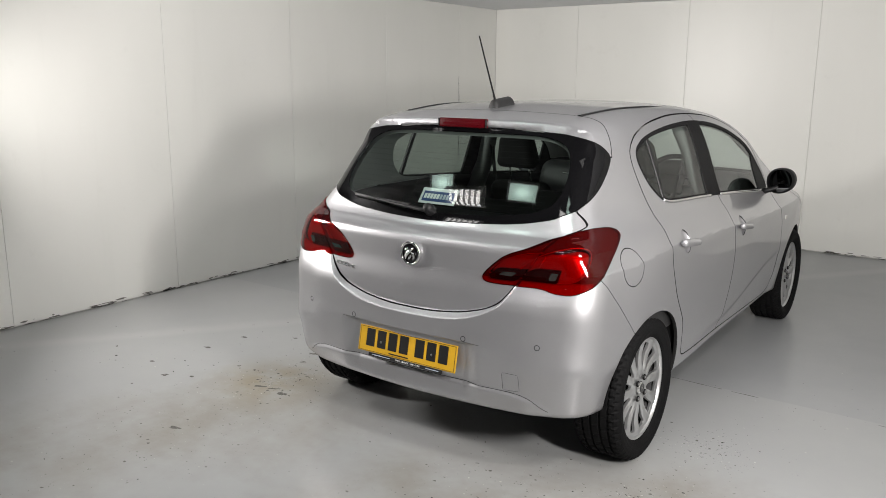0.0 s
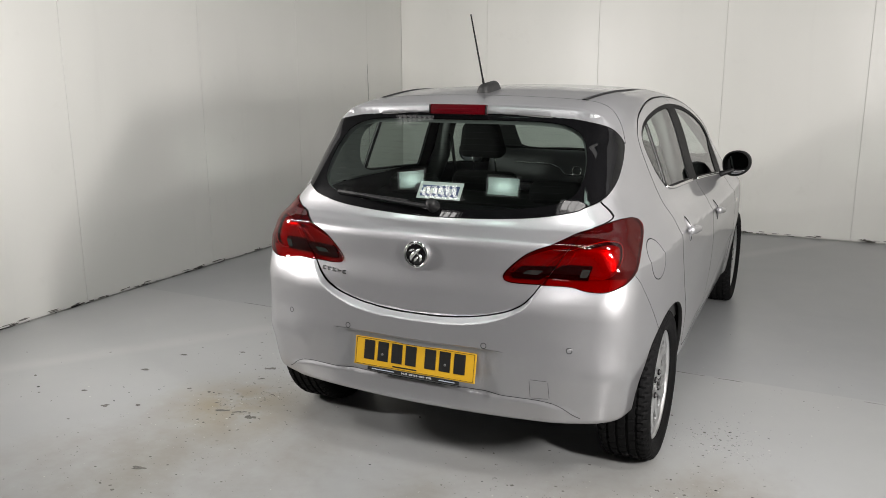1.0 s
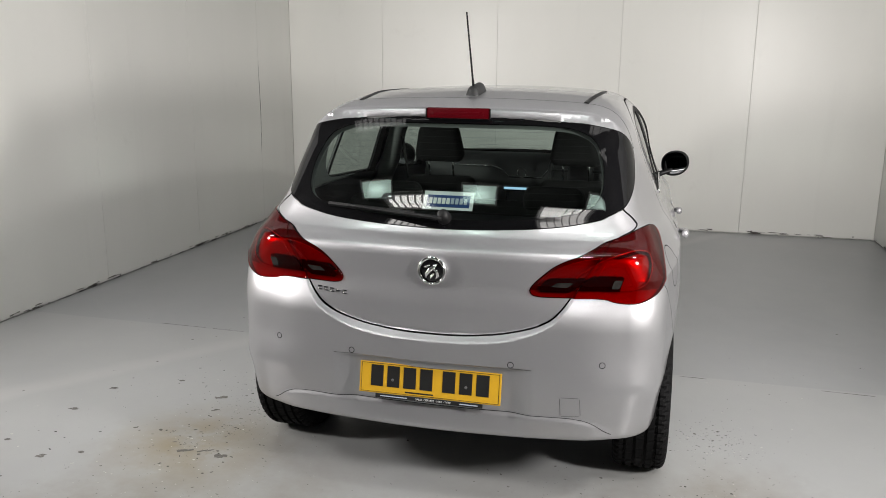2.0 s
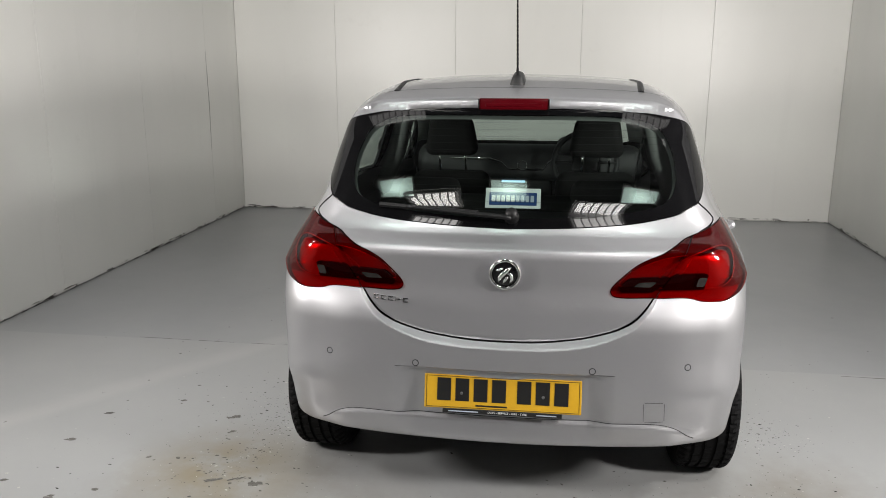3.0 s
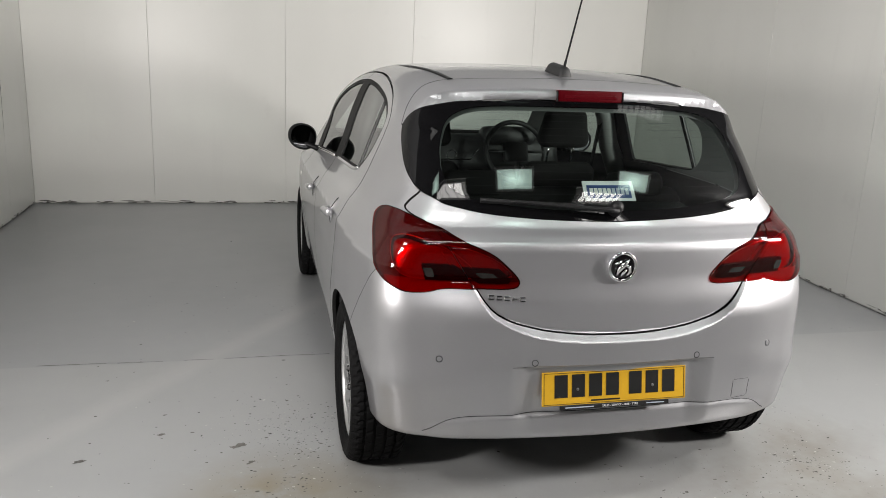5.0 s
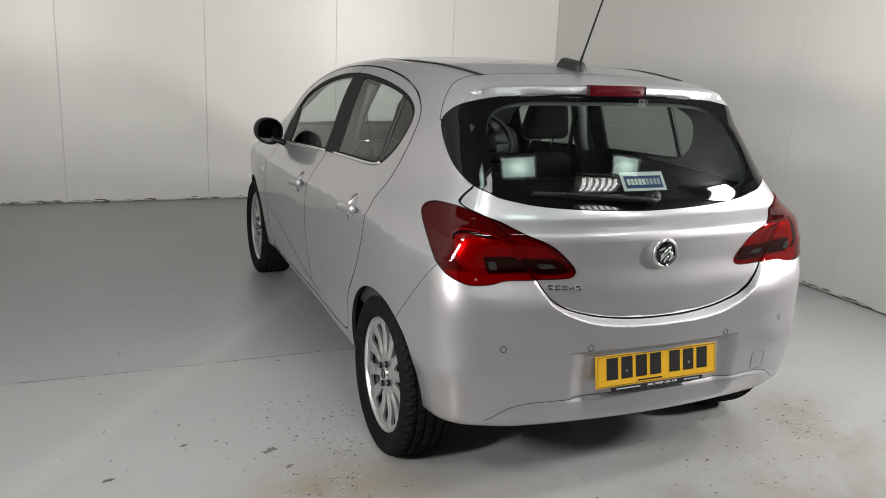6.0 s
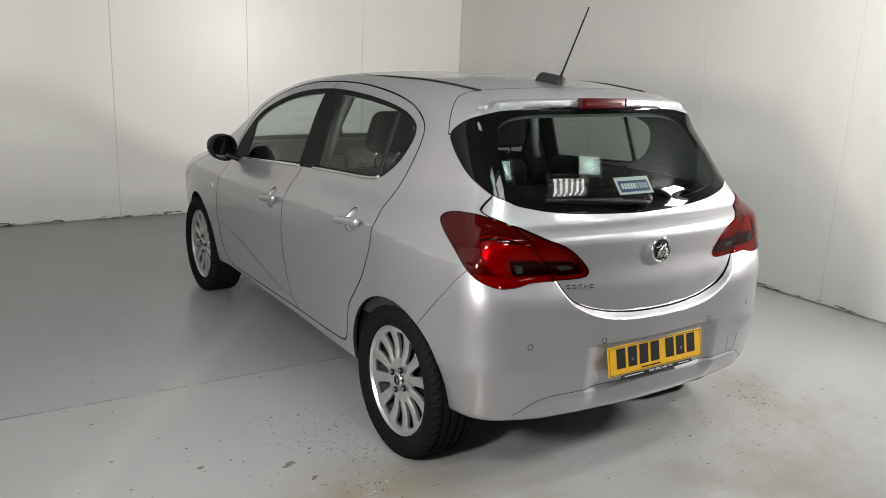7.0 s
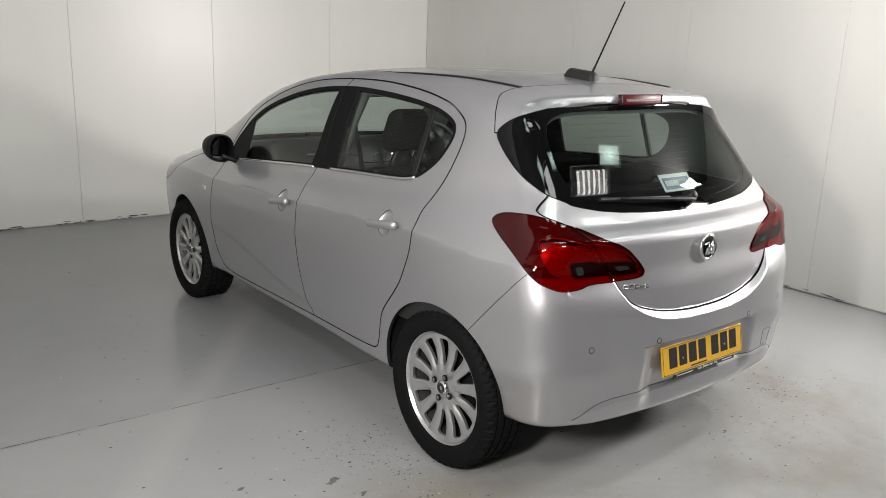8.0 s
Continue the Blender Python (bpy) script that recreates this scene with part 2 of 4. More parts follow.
def tube(points, radius, sides=8, closed=False, flat=1.0):
    """A bmesh pipe along points; radius may be a list."""
    bm = bmesh.new()
    P = [Vector(p) for p in points]
    n, rings = len(P), []
    for i, p in enumerate(P):
        a, b = (P[(i - 1) % n], P[(i + 1) % n]) if closed else (P[max(i - 1, 0)], P[min(i + 1, n - 1)])
        d = (b - a).normalized()
        side = d.cross(Vector((0, 0, 1)))
        side = side.normalized() if side.length > 1e-4 else Vector((1, 0, 0))
        up = side.cross(d)
        r = radius[i] if isinstance(radius, (list, tuple)) else radius
        rings.append([bm.verts.new(p + side * r * math.cos(2 * math.pi * k / sides) + up * r * flat * math.sin(2 * math.pi * k / sides)) for k in range(sides)])
    for i in range(n if closed else n - 1):
        a, b = rings[i], rings[(i + 1) % n]
        for k in range(sides):
            bm.faces.new((a[k], a[(k + 1) % sides], b[(k + 1) % sides], b[k]))
    if not closed:
        bm.faces.new(rings[0][::-1])
        bm.faces.new(rings[-1])
    bmesh.ops.recalc_face_normals(bm, faces=bm.faces[:])
    return bm


def lathe(profile, sides=48, m=None, closed=False):
    """Turns (radius, x) pairs about the x axis."""
    bm = bmesh.new()
    rings = [[bm.verts.new((x, r * math.cos(2 * math.pi * k / sides), r * math.sin(2 * math.pi * k / sides))) for k in range(sides)] for r, x in profile]
    for i in range(len(rings) if closed else len(rings) - 1):
        a, b = rings[i], rings[(i + 1) % len(rings)]
        for k in range(sides):
            bm.faces.new((a[k], a[(k + 1) % sides], b[(k + 1) % sides], b[k]))
    bmesh.ops.remove_doubles(bm, verts=bm.verts[:], dist=1e-5)
    bmesh.ops.recalc_face_normals(bm, faces=bm.faces[:])
    if m is not None:
        bm.transform(m)
    return bm


# ---- car surface: an implicit body, x mirrored, y ahead of the rear axle, z up
def curve(ks, vs):
    """A smooth curve through a few knots (monotone cubic)."""
    k, v = np.array(ks, float), np.array(vs, float)
    h, d = np.diff(k), np.diff(v) / np.diff(k)
    m = np.zeros_like(v)
    m[1:-1] = np.where(d[:-1] * d[1:] > 0, 2 * d[:-1] * d[1:] / np.where(d[:-1] + d[1:] == 0, 1, d[:-1] + d[1:]), 0)
    m[0], m[-1] = d[0], d[-1]
    def f(x):
        x = np.asarray(x, float)
        i = np.clip(np.searchsorted(k, x) - 1, 0, len(h) - 1)
        t = np.clip((x - k[i]) / h[i], 0, 1)
        y = (2*t**3-3*t**2+1)*v[i] + (t**3-2*t**2+t)*h[i]*m[i] + (3*t**2-2*t**3)*v[i+1] + (t**3-t**2)*h[i]*m[i+1]
        return y + np.where(x < k[0], (x-k[0])*m[0], 0) + np.where(x > k[-1], (x-k[-1])*m[-1], 0)
    return f

def step(a, b, x):
    t = np.clip((x - a) / (b - a), 0, 1)
    return t * t * (3 - 2 * t)

def smax(a, b, k):
    h = np.maximum(k - np.abs(a - b), 0) / k
    return np.maximum(a, b) + h * h * k / 4

ROOF = curve([-.75,-.30,-.02,.4,.9,1.4,1.7,2.1,2.5,2.65,2.9,3.15,3.4], [1.32,1.414,1.463,1.491,1.489,1.449,1.380,1.19,1.0,.96,.90,.80,.62])
TAIL = curve([.15,.22,.30,.40,.55,.62,.75,.86,.930,.955,.975,1.0,1.1,1.25,1.385,1.5], [-.425,-.545,-.585,-.605,-.613,-.609,-.605,-.590,-.588,-.582,-.558,-.516,-.44,-.32,-.210,-.115])
SIDE = curve([.14,.2,.28,.45,.62,.72,.80,.872,.881,.90,.94,1.0,1.06,1.1,1.25,1.38,1.5], [.76,.80,.825,.850,.864,.866,.862,.8555,.849,.838,.815,.776,.751,.737,.688,.634,.56])
PLAN = curve([-.75,-.55,-.35,-.15,.1,.6,1.6,2.3,2.7,3.0,3.25,3.4], [.82,.895,.941,.977,.996,1.0,1.0,.993,.957,.895,.82,.74])
NOSE = curve([.15,.3,.5,.65,.8,1.0], [3.22,3.33,3.35,3.32,3.22,3.0])

HATCH_EDGE = curve([0, .16, .262, .36, .42, .455, .477, .50, .56], [.663, .668, .681, .707, .738, .778, .812, .86, 1.0])


def body(x, y, z):
    """Negative inside the car's skin."""
    X = np.abs(x)
    top = z - (ROOF(y) - .085 * X**2 - .10 * np.maximum(X - .35, 0)**2)
    lift = .05 * (.8 - np.clip(y, .2, 2.1)) * step(.72, .88, z) * (1 - step(1.10, 1.28, z)) * step(-.35, .2, y)
    swoop = .011 * step(0, .055, .40 + .17 * step(.9, 2.0, y) - z) * step(.45, 1.0, y) * (1 - step(2.0, 2.12, y))
    flare = .008 * np.exp(-((z - .495) / .052) ** 2)
    side = X + swoop - flare * step(-.22, -.42, y) - SIDE(z - lift) * PLAN(y) + .030 * step(.98, 1.12, z) * step(.10, -.30, y)
    rise = (HATCH_EDGE(X + .004) - HATCH_EDGE(X - .004)) / .008
    below = (z - .005 - HATCH_EDGE(np.minimum(X, .53))) / np.sqrt(1 + rise ** 2)
    band = .025 - .012 * step(.25, .46, X)
    ledge = .036 * (1 - .35 * np.clip(1 + below / band, 0, 1) - .65 * step(-1.15, .05, below / band)) * (1 - step(.70, .86, z)) * (1 - .5 * step(.5, .75, X))
    plate = .024 * (1 - step(.275, .37, X)) * (1 - step(.560, .571, z)) * step(.29, .40, z)
    lip = .009 * (1 - step(.378, .402, z + .9 * np.maximum(X - .42, 0) ** 2)) * (1 - step(.55, .66, X))
    rise_ = np.clip(z - 1.392, 0, .06)
    over = .022 * step(1.384, 1.403, z) + .64 * rise_ ** 2 / (rise_ + .008)
    rear = TAIL(z) - flare * step(.42, .62, X) - ledge - lip - over + plate + .165 * X**2 - y
    nose = y - (NOSE(z) - .28 * X**2)
    low = .215 + .055 * step(2.35, 2.1, y) + .028 * step(0, -.2, y) - z
    f = smax(top, side, .10)
    f = smax(f, rear, .10 - .082 * step(1.28, 1.39, z))
    f = smax(f, nose, .14)
    return smax(f, low, .03)


# ---- skins: pieces of the car's surface, cut along outlines
class Skin:
    def __init__(self, V, T):
        self.V, self.T = V, T


def slope(V, e=1e-4):
    g = np.stack([body(*(V + d).T) - body(*(V - d).T) for d in np.eye(3) * e], 1) / (2 * e)
    return g


def base_skin():
    xs = np.concatenate([np.linspace(0, .54, 78, endpoint=False), np.linspace(.54, .9, 32)])
    zs = np.concatenate([np.linspace(.1, .55, 40, endpoint=False), np.linspace(.55, .87, 56, endpoint=False), np.linspace(.87, 1.36, 42, endpoint=False), np.linspace(1.36, 1.46, 22, endpoint=False), np.linspace(1.46, 1.6, 8)])
    ys = np.concatenate([np.linspace(-.8, -.32, 32, endpoint=False), np.linspace(-.32, -.14, 28, endpoint=False), np.linspace(-.14, .5, 54, endpoint=False), np.linspace(.5, 3.5, 170)])
    sheets = []
    for a, b, make in ((xs, zs, lambda p, q: (p, -.8 + 0 * p, q)), (ys, zs, lambda p, q: (.9 + 0 * p, p, q)), (xs, ys, lambda p, q: (p, q, 1.6 + 0 * p)), (xs, zs, lambda p, q: (p, 3.5 + 0 * p, q))):
        p, q = np.meshgrid(a, b, indexing="ij")
        i = np.arange(p.size).reshape(p.shape)
        quad = np.stack([i[:-1, :-1], i[1:, :-1], i[1:, 1:], i[:-1, 1:]], -1).reshape(-1, 4)
        sheets.append((np.stack([c.ravel() for c in make(p, q)], 1), np.concatenate([quad[:, [0, 1, 2]], quad[:, [0, 2, 3]]])))
    V, T, k = [], [], 0
    for v, t in sheets:
        V.append(v)
        T.append(t + k)
        k += len(v)
    V, T = np.concatenate(V), np.concatenate(T)
    _, first, back = np.unique(V.round(5), axis=0, return_index=True, return_inverse=True)
    V, T = V[first], back.ravel()[T]
    O = np.clip(V, (0, 0, .5), (.54, 2.6, .87))
    D = V - O
    lo, hi = np.zeros(len(V)), np.full(len(V), 1.3)
    for _ in range(22):
        mid = (lo + hi) / 2
        inside = body(*(O + D * mid[:, None]).T) < 0
        lo, hi = np.where(inside, mid, lo), np.where(inside, hi, mid)
    V = O + D * ((lo + hi) / 2)[:, None]
    n = np.cross(V[T[:, 1]] - V[T[:, 0]], V[T[:, 2]] - V[T[:, 0]])
    flip = np.einsum("ij,ij->i", n, slope(V[T].mean(1))) < 0
    T[flip] = T[flip][:, ::-1]
    return Skin(V, T)


def compact(V, T):
    used, back = np.unique(T, return_inverse=True)
    return Skin(V[used], back.reshape(T.shape))


def cut(skin, s):
    """Two skins: where s is below nought, and the rest; the edge runs along s = 0."""
    V, T = skin.V, skin.T
    s = np.where(np.abs(s) < 1e-7, 1e-7, s)
    pos = s > 0
    c = pos[T].sum(1)
    inner, outer = [T[c == 0]], [T[c == 3]]
    mixed = np.concatenate([T[(c == 1) | (c == 2)]])
    if len(mixed):
        p = pos[mixed]
        lone = np.where(p.sum(1) == 1, np.argmax(p, 1), np.argmin(p, 1))
        r = np.arange(len(mixed))
        a, b, d = mixed[r, lone], mixed[r, (lone + 1) % 3], mixed[r, (lone + 2) % 3]
        pairs = np.sort(np.concatenate([np.stack([a, b], 1), np.stack([a, d], 1)]), 1)
        uniq, back = np.unique(pairs, axis=0, return_inverse=True)
        back = back.ravel()
        w = s[uniq[:, 0]] / (s[uniq[:, 0]] - s[uniq[:, 1]])
        V2 = V[uniq[:, 0]] * (1 - w)[:, None] + V[uniq[:, 1]] * w[:, None]
        ab, ad = len(V) + back[:len(mixed)], len(V) + back[len(mixed):]
        V = np.concatenate([V, V2])
        one, two, three = np.stack([a, ab, ad], 1), np.stack([ab, b, d], 1), np.stack([ab, d, ad], 1)
        up = pos[a]
        outer += [one[up], two[~up], three[~up]]
        inner += [one[~up], two[up], three[up]]
    return compact(V, np.concatenate(inner)), compact(V, np.concatenate(outer))


def gap_cut(skin, field, gap=.004):
    """As cut, with a gap along the edge. field takes a skin's vertices."""
    s = field(skin.V)
    return cut(skin, s + gap / 2)[0], cut(skin, s - gap / 2)[1]


def rounded(points, passes=3):
    P = np.array(points, float)
    for _ in range(passes):
        Q = np.roll(P, -1, 0)
        P = np.stack([.78 * P + .22 * Q, .22 * P + .78 * Q], 1).reshape(-1, 2)
    return P


def outline(P, a, b, margin=.12):
    """Signed distance to a closed outline, below nought inside."""
    s = np.ones(len(a))
    near = (a > P[:, 0].min() - margin) & (a < P[:, 0].max() + margin) & (b > P[:, 1].min() - margin) & (b < P[:, 1].max() + margin)
    x, y = a[near][:, None], b[near][:, None]
    p, q = P, np.roll(P, -1, 0)
    d = q - p
    t = np.clip(((x - p[:, 0]) * d[:, 0] + (y - p[:, 1]) * d[:, 1]) / (d ** 2).sum(1), 0, 1)
    dist = np.sqrt(((x - p[:, 0] - t * d[:, 0]) ** 2 + (y - p[:, 1] - t * d[:, 1]) ** 2).min(1))
    cross = (p[:, 1] > y) != (q[:, 1] > y)
    xi = p[:, 0] + (y - p[:, 1]) * d[:, 0] / np.where(d[:, 1] == 0, 1e-12, d[:, 1])
    s[near] = np.where((cross & (x < xi)).sum(1) % 2 == 1, -dist, dist)
    return s


def panel(name, skin, material, parent, side=0, depth=.014, lift=0.0, label="", snap=True):
    """One sheet of the car with folded-in edges. side 0: both halves as one mesh; 1: the right; -1: the left."""
    V, T = skin.V.copy(), skin.T
    if snap:
        for _ in range(2):
            g = slope(V)
            V -= (body(*V.T) / (g ** 2).sum(1))[:, None] * g
        V[np.abs(skin.V[:, 0]) < 1e-6, 0] = 0
    N = slope(V)
    N /= np.linalg.norm(N, axis=1)[:, None]
    V = V + N * lift
    e = np.concatenate([T[:, [0, 1]], T[:, [1, 2]], T[:, [2, 0]]])
    _, idx, cnt = np.unique(np.sort(e, 1), axis=0, return_index=True, return_counts=True)
    e = e[idx[cnt == 1]]
    if side == 0:
        e = e[~((np.abs(V[e[:, 0], 0]) < 1e-5) & (np.abs(V[e[:, 1], 0]) < 1e-5))]
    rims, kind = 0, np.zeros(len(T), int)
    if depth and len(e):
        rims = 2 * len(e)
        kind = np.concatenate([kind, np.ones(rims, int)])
        out = np.zeros_like(V)
        d = np.cross(V[e[:, 1]] - V[e[:, 0]], N[e[:, 0]])
        d /= np.maximum(np.linalg.norm(d, axis=1), 1e-9)[:, None]
        np.add.at(out, e[:, 0], d)
        np.add.at(out, e[:, 1], d)
        rim = np.unique(e)
        out = out[rim] / np.maximum(np.linalg.norm(out[rim], axis=1), 1e-9)[:, None]
        back = np.zeros(len(V), int)
        back[rim] = np.arange(len(rim))
        k, r = len(V), len(rim)
        V = np.concatenate([V, V[rim], V[rim] - N[rim] * depth])
        N = np.concatenate([N, out * .8 + N[rim] * .6, out])
        a, b = back[e[:, 0]], back[e[:, 1]]
        T = np.concatenate([T, np.stack([k + b, k + a, k + r + a], 1), np.stack([k + b, k + r + a, k + r + b], 1)])
    flip = np.array([-1, 1, 1])
    if side == 0:
        kind = np.concatenate([kind, kind])
        V, N, T = np.concatenate([V, V * flip]), np.concatenate([N, N * flip]), np.concatenate([T, T[:, ::-1] + len(V)])
        _, first, inv = np.unique(np.concatenate([V.round(6), N.round(2)], 1), axis=0, return_index=True, return_inverse=True)
        V, N, T = V[first], N[first], inv.ravel()[T]
    elif side < 0:
        V, N, T = V * flip, N * flip, T[:, ::-1]
    ok = (T[:, 0] != T[:, 1]) & (T[:, 1] != T[:, 2]) & (T[:, 2] != T[:, 0])
    _, once = np.unique(np.sort(T, 1), axis=0, return_index=True)
    lone = np.zeros(len(T), bool)
    lone[once] = True
    kind, T = kind[ok & lone], T[ok & lone]
    me = bpy.data.meshes.new(name)
    me.vertices.add(len(V))
    me.vertices.foreach_set("co", V.ravel())
    me.loops.add(T.size)
    me.loops.foreach_set("vertex_index", T.ravel().astype(np.int32))
    me.polygons.add(len(T))
    me.polygons.foreach_set("loop_start", np.arange(0, T.size, 3, dtype=np.int32))
    me.update(calc_edges=True)
    me.shade_smooth()
    if len(me.vertices) == len(N):
        N /= np.maximum(np.linalg.norm(N, axis=1), 1e-9)[:, None]
        me.attributes.new("custom_normal", "FLOAT_VECTOR", "POINT").data.foreach_set("vector", N.astype(np.float32).ravel())
        me.update()
    me.materials.append(material)
    # folded-in edges of painted panels carry the gap's shade as colour
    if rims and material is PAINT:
        me.materials.append(GAPSHADE)
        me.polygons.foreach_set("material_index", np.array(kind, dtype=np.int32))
    return put(name, me, parent, label)


def skin_x(y, z):
    """Half width of the car at a place on its side."""
    lo, hi = 0.0, 1.2
    for _ in range(22):
        mid = (lo + hi) / 2
        lo, hi = (mid, hi) if body(mid, y, z) < 0 else (lo, mid)
    return lo


def skin_y(x, z):
    """How far back the tail lies at a place on it."""
    lo, hi = .3, -1.2
    for _ in range(22):
        mid = (lo + hi) / 2
        lo, hi = (mid, hi) if body(x, mid, z) < 0 else (lo, mid)
    return lo


def skin_z(x, y):
    lo, hi = .6, 1.8
    for _ in range(22):
        mid = (lo + hi) / 2
        lo, hi = (mid, hi) if body(x, y, mid) < 0 else (lo, mid)
    return lo


def facing(p, spin=0.0):
    """A frame at a place on the skin: z points out of it, x to the viewer's right as far as may be."""
    n = Vector(slope(np.array([p], float))[0]).normalized()
    x = Vector((0, 0, 1)).cross(n).normalized()
    y = n.cross(x)
    return Matrix.Translation(p) @ Matrix((x, y, n)).transposed().to_4x4() @ pose(0, 0, 0, 0, 0, spin)


# ---- the room
def slab(name, size, at, material, label, category, bevel=0.0):
    ob = part(name, block(size, pose(*at), bevel), material, None)
    return tagged(ob, label, category, kind="structure")


W, L = EAST - WEST, NORTH - SOUTH
cx, cy = (EAST + WEST) / 2, (NORTH + SOUTH) / 2
slab("floor", (W + .6, L + .6, .2), (cx, cy, -.1), FLOOR, "grey painted concrete floor with chips and stains", "floor")
slab("ceiling", (W + .6, NORTH + .3, .1), (cx, (NORTH + .3) / 2, CEIL + .05), CEILING, "pale grey boarded ceiling", "ceiling")
slab("ceiling", (W + .6, -SOUTH + .3, .1), (cx, (SOUTH - .3) / 2, CEIL + .052), HALLCEIL, "dark sheeted ceiling", "ceiling")


BOARD_END = -3.3


def board_wall(name, seams, horizontal, at, label):
    """A wall core with boards of its own in front, 3 mm joints between them. seams run along x or y."""
    lo, hi = (WEST, EAST) if horizontal else (BOARD_END, NORTH)
    edges = [lo] + list(seams) + [hi]
    back = .05 if at > 0 else -.05
    size = (hi - lo + .3, .1, CEIL) if horizontal else (.1, hi - lo + .3, CEIL)
    mid = ((lo + hi) / 2, at + back + math.copysign(.012, back), CEIL / 2) if horizontal else (at + back + math.copysign(.012, back), (lo + hi) / 2, CEIL / 2)
    wall = slab(name, size, mid, JOINT, label, "wall")
    for a, b in zip(edges, edges[1:]):
        w = b - a - .0018
        s = (w, .012, CEIL - .012) if horizontal else (.012, w, CEIL - .012)
        c = ((a + b) / 2, at + math.copysign(.006, back), CEIL / 2 + .004) if horizontal else (at + math.copysign(.006, back), (a + b) / 2, CEIL / 2 + .004)
        ob = part("board", block(s, pose(*c), .0015, 1), WALL, wall)
    return wall


board_wall("wall_north", (-2.11, -.89, .33, 1.55), True, NORTH, "white painted board wall with vertical joints")
# unseen walls added past the boards, dark so that less light bounces back
for at in (WEST - .07, EAST + .07):
    slab("wall_unseen", (.1, BOARD_END - SOUTH, CEIL), (at, (BOARD_END + SOUTH) / 2 - .16, CEIL / 2), BOUNCECUT, "unseen dark grey wall added to cut bounce light", "wall")
slab("wall_south", (W + .3, .1, CEIL), (cx, SOUTH - .05, CEIL / 2), BOUNCECUT, "unseen dark grey wall added to dim reflections in the car", "wall")
board_wall("wall_west", (-2.0, -.766, .49, 1.74, 3.0, 4.23), False, WEST, "white painted board wall with scuffed foot")
board_wall("wall_east", (-2.05, -.83, .385, 1.59, 2.8), False, EAST, "white painted board wall with scuffed foot")


def flakes(name, seed, horizontal, at, lo, hi, label):
    """Chipped paint and dirt along the foot of a wall: thin ragged flakes."""
    rnd = random.Random(seed)
    bm = bmesh.new()
    out = -math.copysign(1, at)
    s = lo
    while s < hi:
        s += rnd.expovariate(11.0)
        for _ in range(rnd.choice((1, 1, 2, 4))):
            w, h, z = rnd.uniform(.008, .12), rnd.uniform(.002, .013), rnd.uniform(.006, .045) ** 1.15
            k = rnd.randint(6, 9)
            c = s + rnd.uniform(-.05, .05)
            ring = []
            for i in range(k):
                a = 2 * math.pi * i / k
                u, v = c + w * .5 * math.cos(a) * rnd.uniform(.5, 1.2), max(.003, z + h * .5 * math.sin(a) * rnd.uniform(.5, 1.3))
                d = at + out * .0015
                ring.append(bm.verts.new((u, d, v) if horizontal else (d, u, v)))
            bm.faces.new(ring)
    ob = part(name, bm, DIRT, None)
    return tagged(ob, label, "paint chips", kind="stuff")


DIRT = plain("bare_filler_and_dirt", (.13, .125, .115), .85, vary=.6, scale=25)
flakes("paint_chips", 3, False, WEST, -1.0, NORTH - .05, "dark chipped paint along the foot of the wall")
flakes("paint_chips", 5, False, EAST, -.6, NORTH - .05, "dark chipped paint along the foot of the wall")
flakes("paint_chips", 8, True, NORTH, WEST + .05, EAST - .05, "dark chipped paint along the foot of the wall")


def wall_crack():
    """The open joint in the side wall: a thin dark ragged line."""
    rnd = random.Random(31)
    bm = bmesh.new()
    rows = []
    for i in range(34):
        z = .70 + .92 * i / 33
        y, w = 4.232 + .006 * math.sin(z * 7) + rnd.uniform(-.002, .002), rnd.uniform(.0022, .0060) * (1 - .6 * abs(i / 16.5 - 1) ** 3)
        rows.append([bm.verts.new((WEST + .0015, y + k * w, z)) for k in (-1, 1)])
    for a, b in zip(rows, rows[1:]):
        bm.faces.new((a[0], a[1], b[1], b[0]))
    ob = part("wall_crack", bm, DIRT, None)
    return tagged(ob, "thin dark crack along a wall joint", "wall crack", kind="structure")


wall_crack()


def floor_joint():
    """The ragged joint across the floor, broken where paint fills it."""
    rnd = random.Random(11)
    bm = bmesh.new()
    x = -2.5
    while x < 1.9:
        n = rnd.randint(3, 9)
        if -.75 < x < .75 or rnd.random() < .42:
            top, low = [], []
            for i in range(n + 1):
                y = .968 - .022 * max(0, x) + .004 * math.sin(x * 5) + rnd.uniform(-.0015, .0015)
                w = rnd.uniform(.0008, .0040)
                top.append(bm.verts.new((x, y + w, .0012)))
                low.append(bm.verts.new((x, y - w, .0012)))
                x += .035
            for i in range(n):
                bm.faces.new((low[i], low[i + 1], top[i + 1], top[i]))
            x -= .035
        else:
            x += .05
    ob = part("floor_joint", bm, DIRT, None)
    return tagged(ob, "thin dark crack along a joint in the floor", "floor crack", kind="structure")


floor_joint()


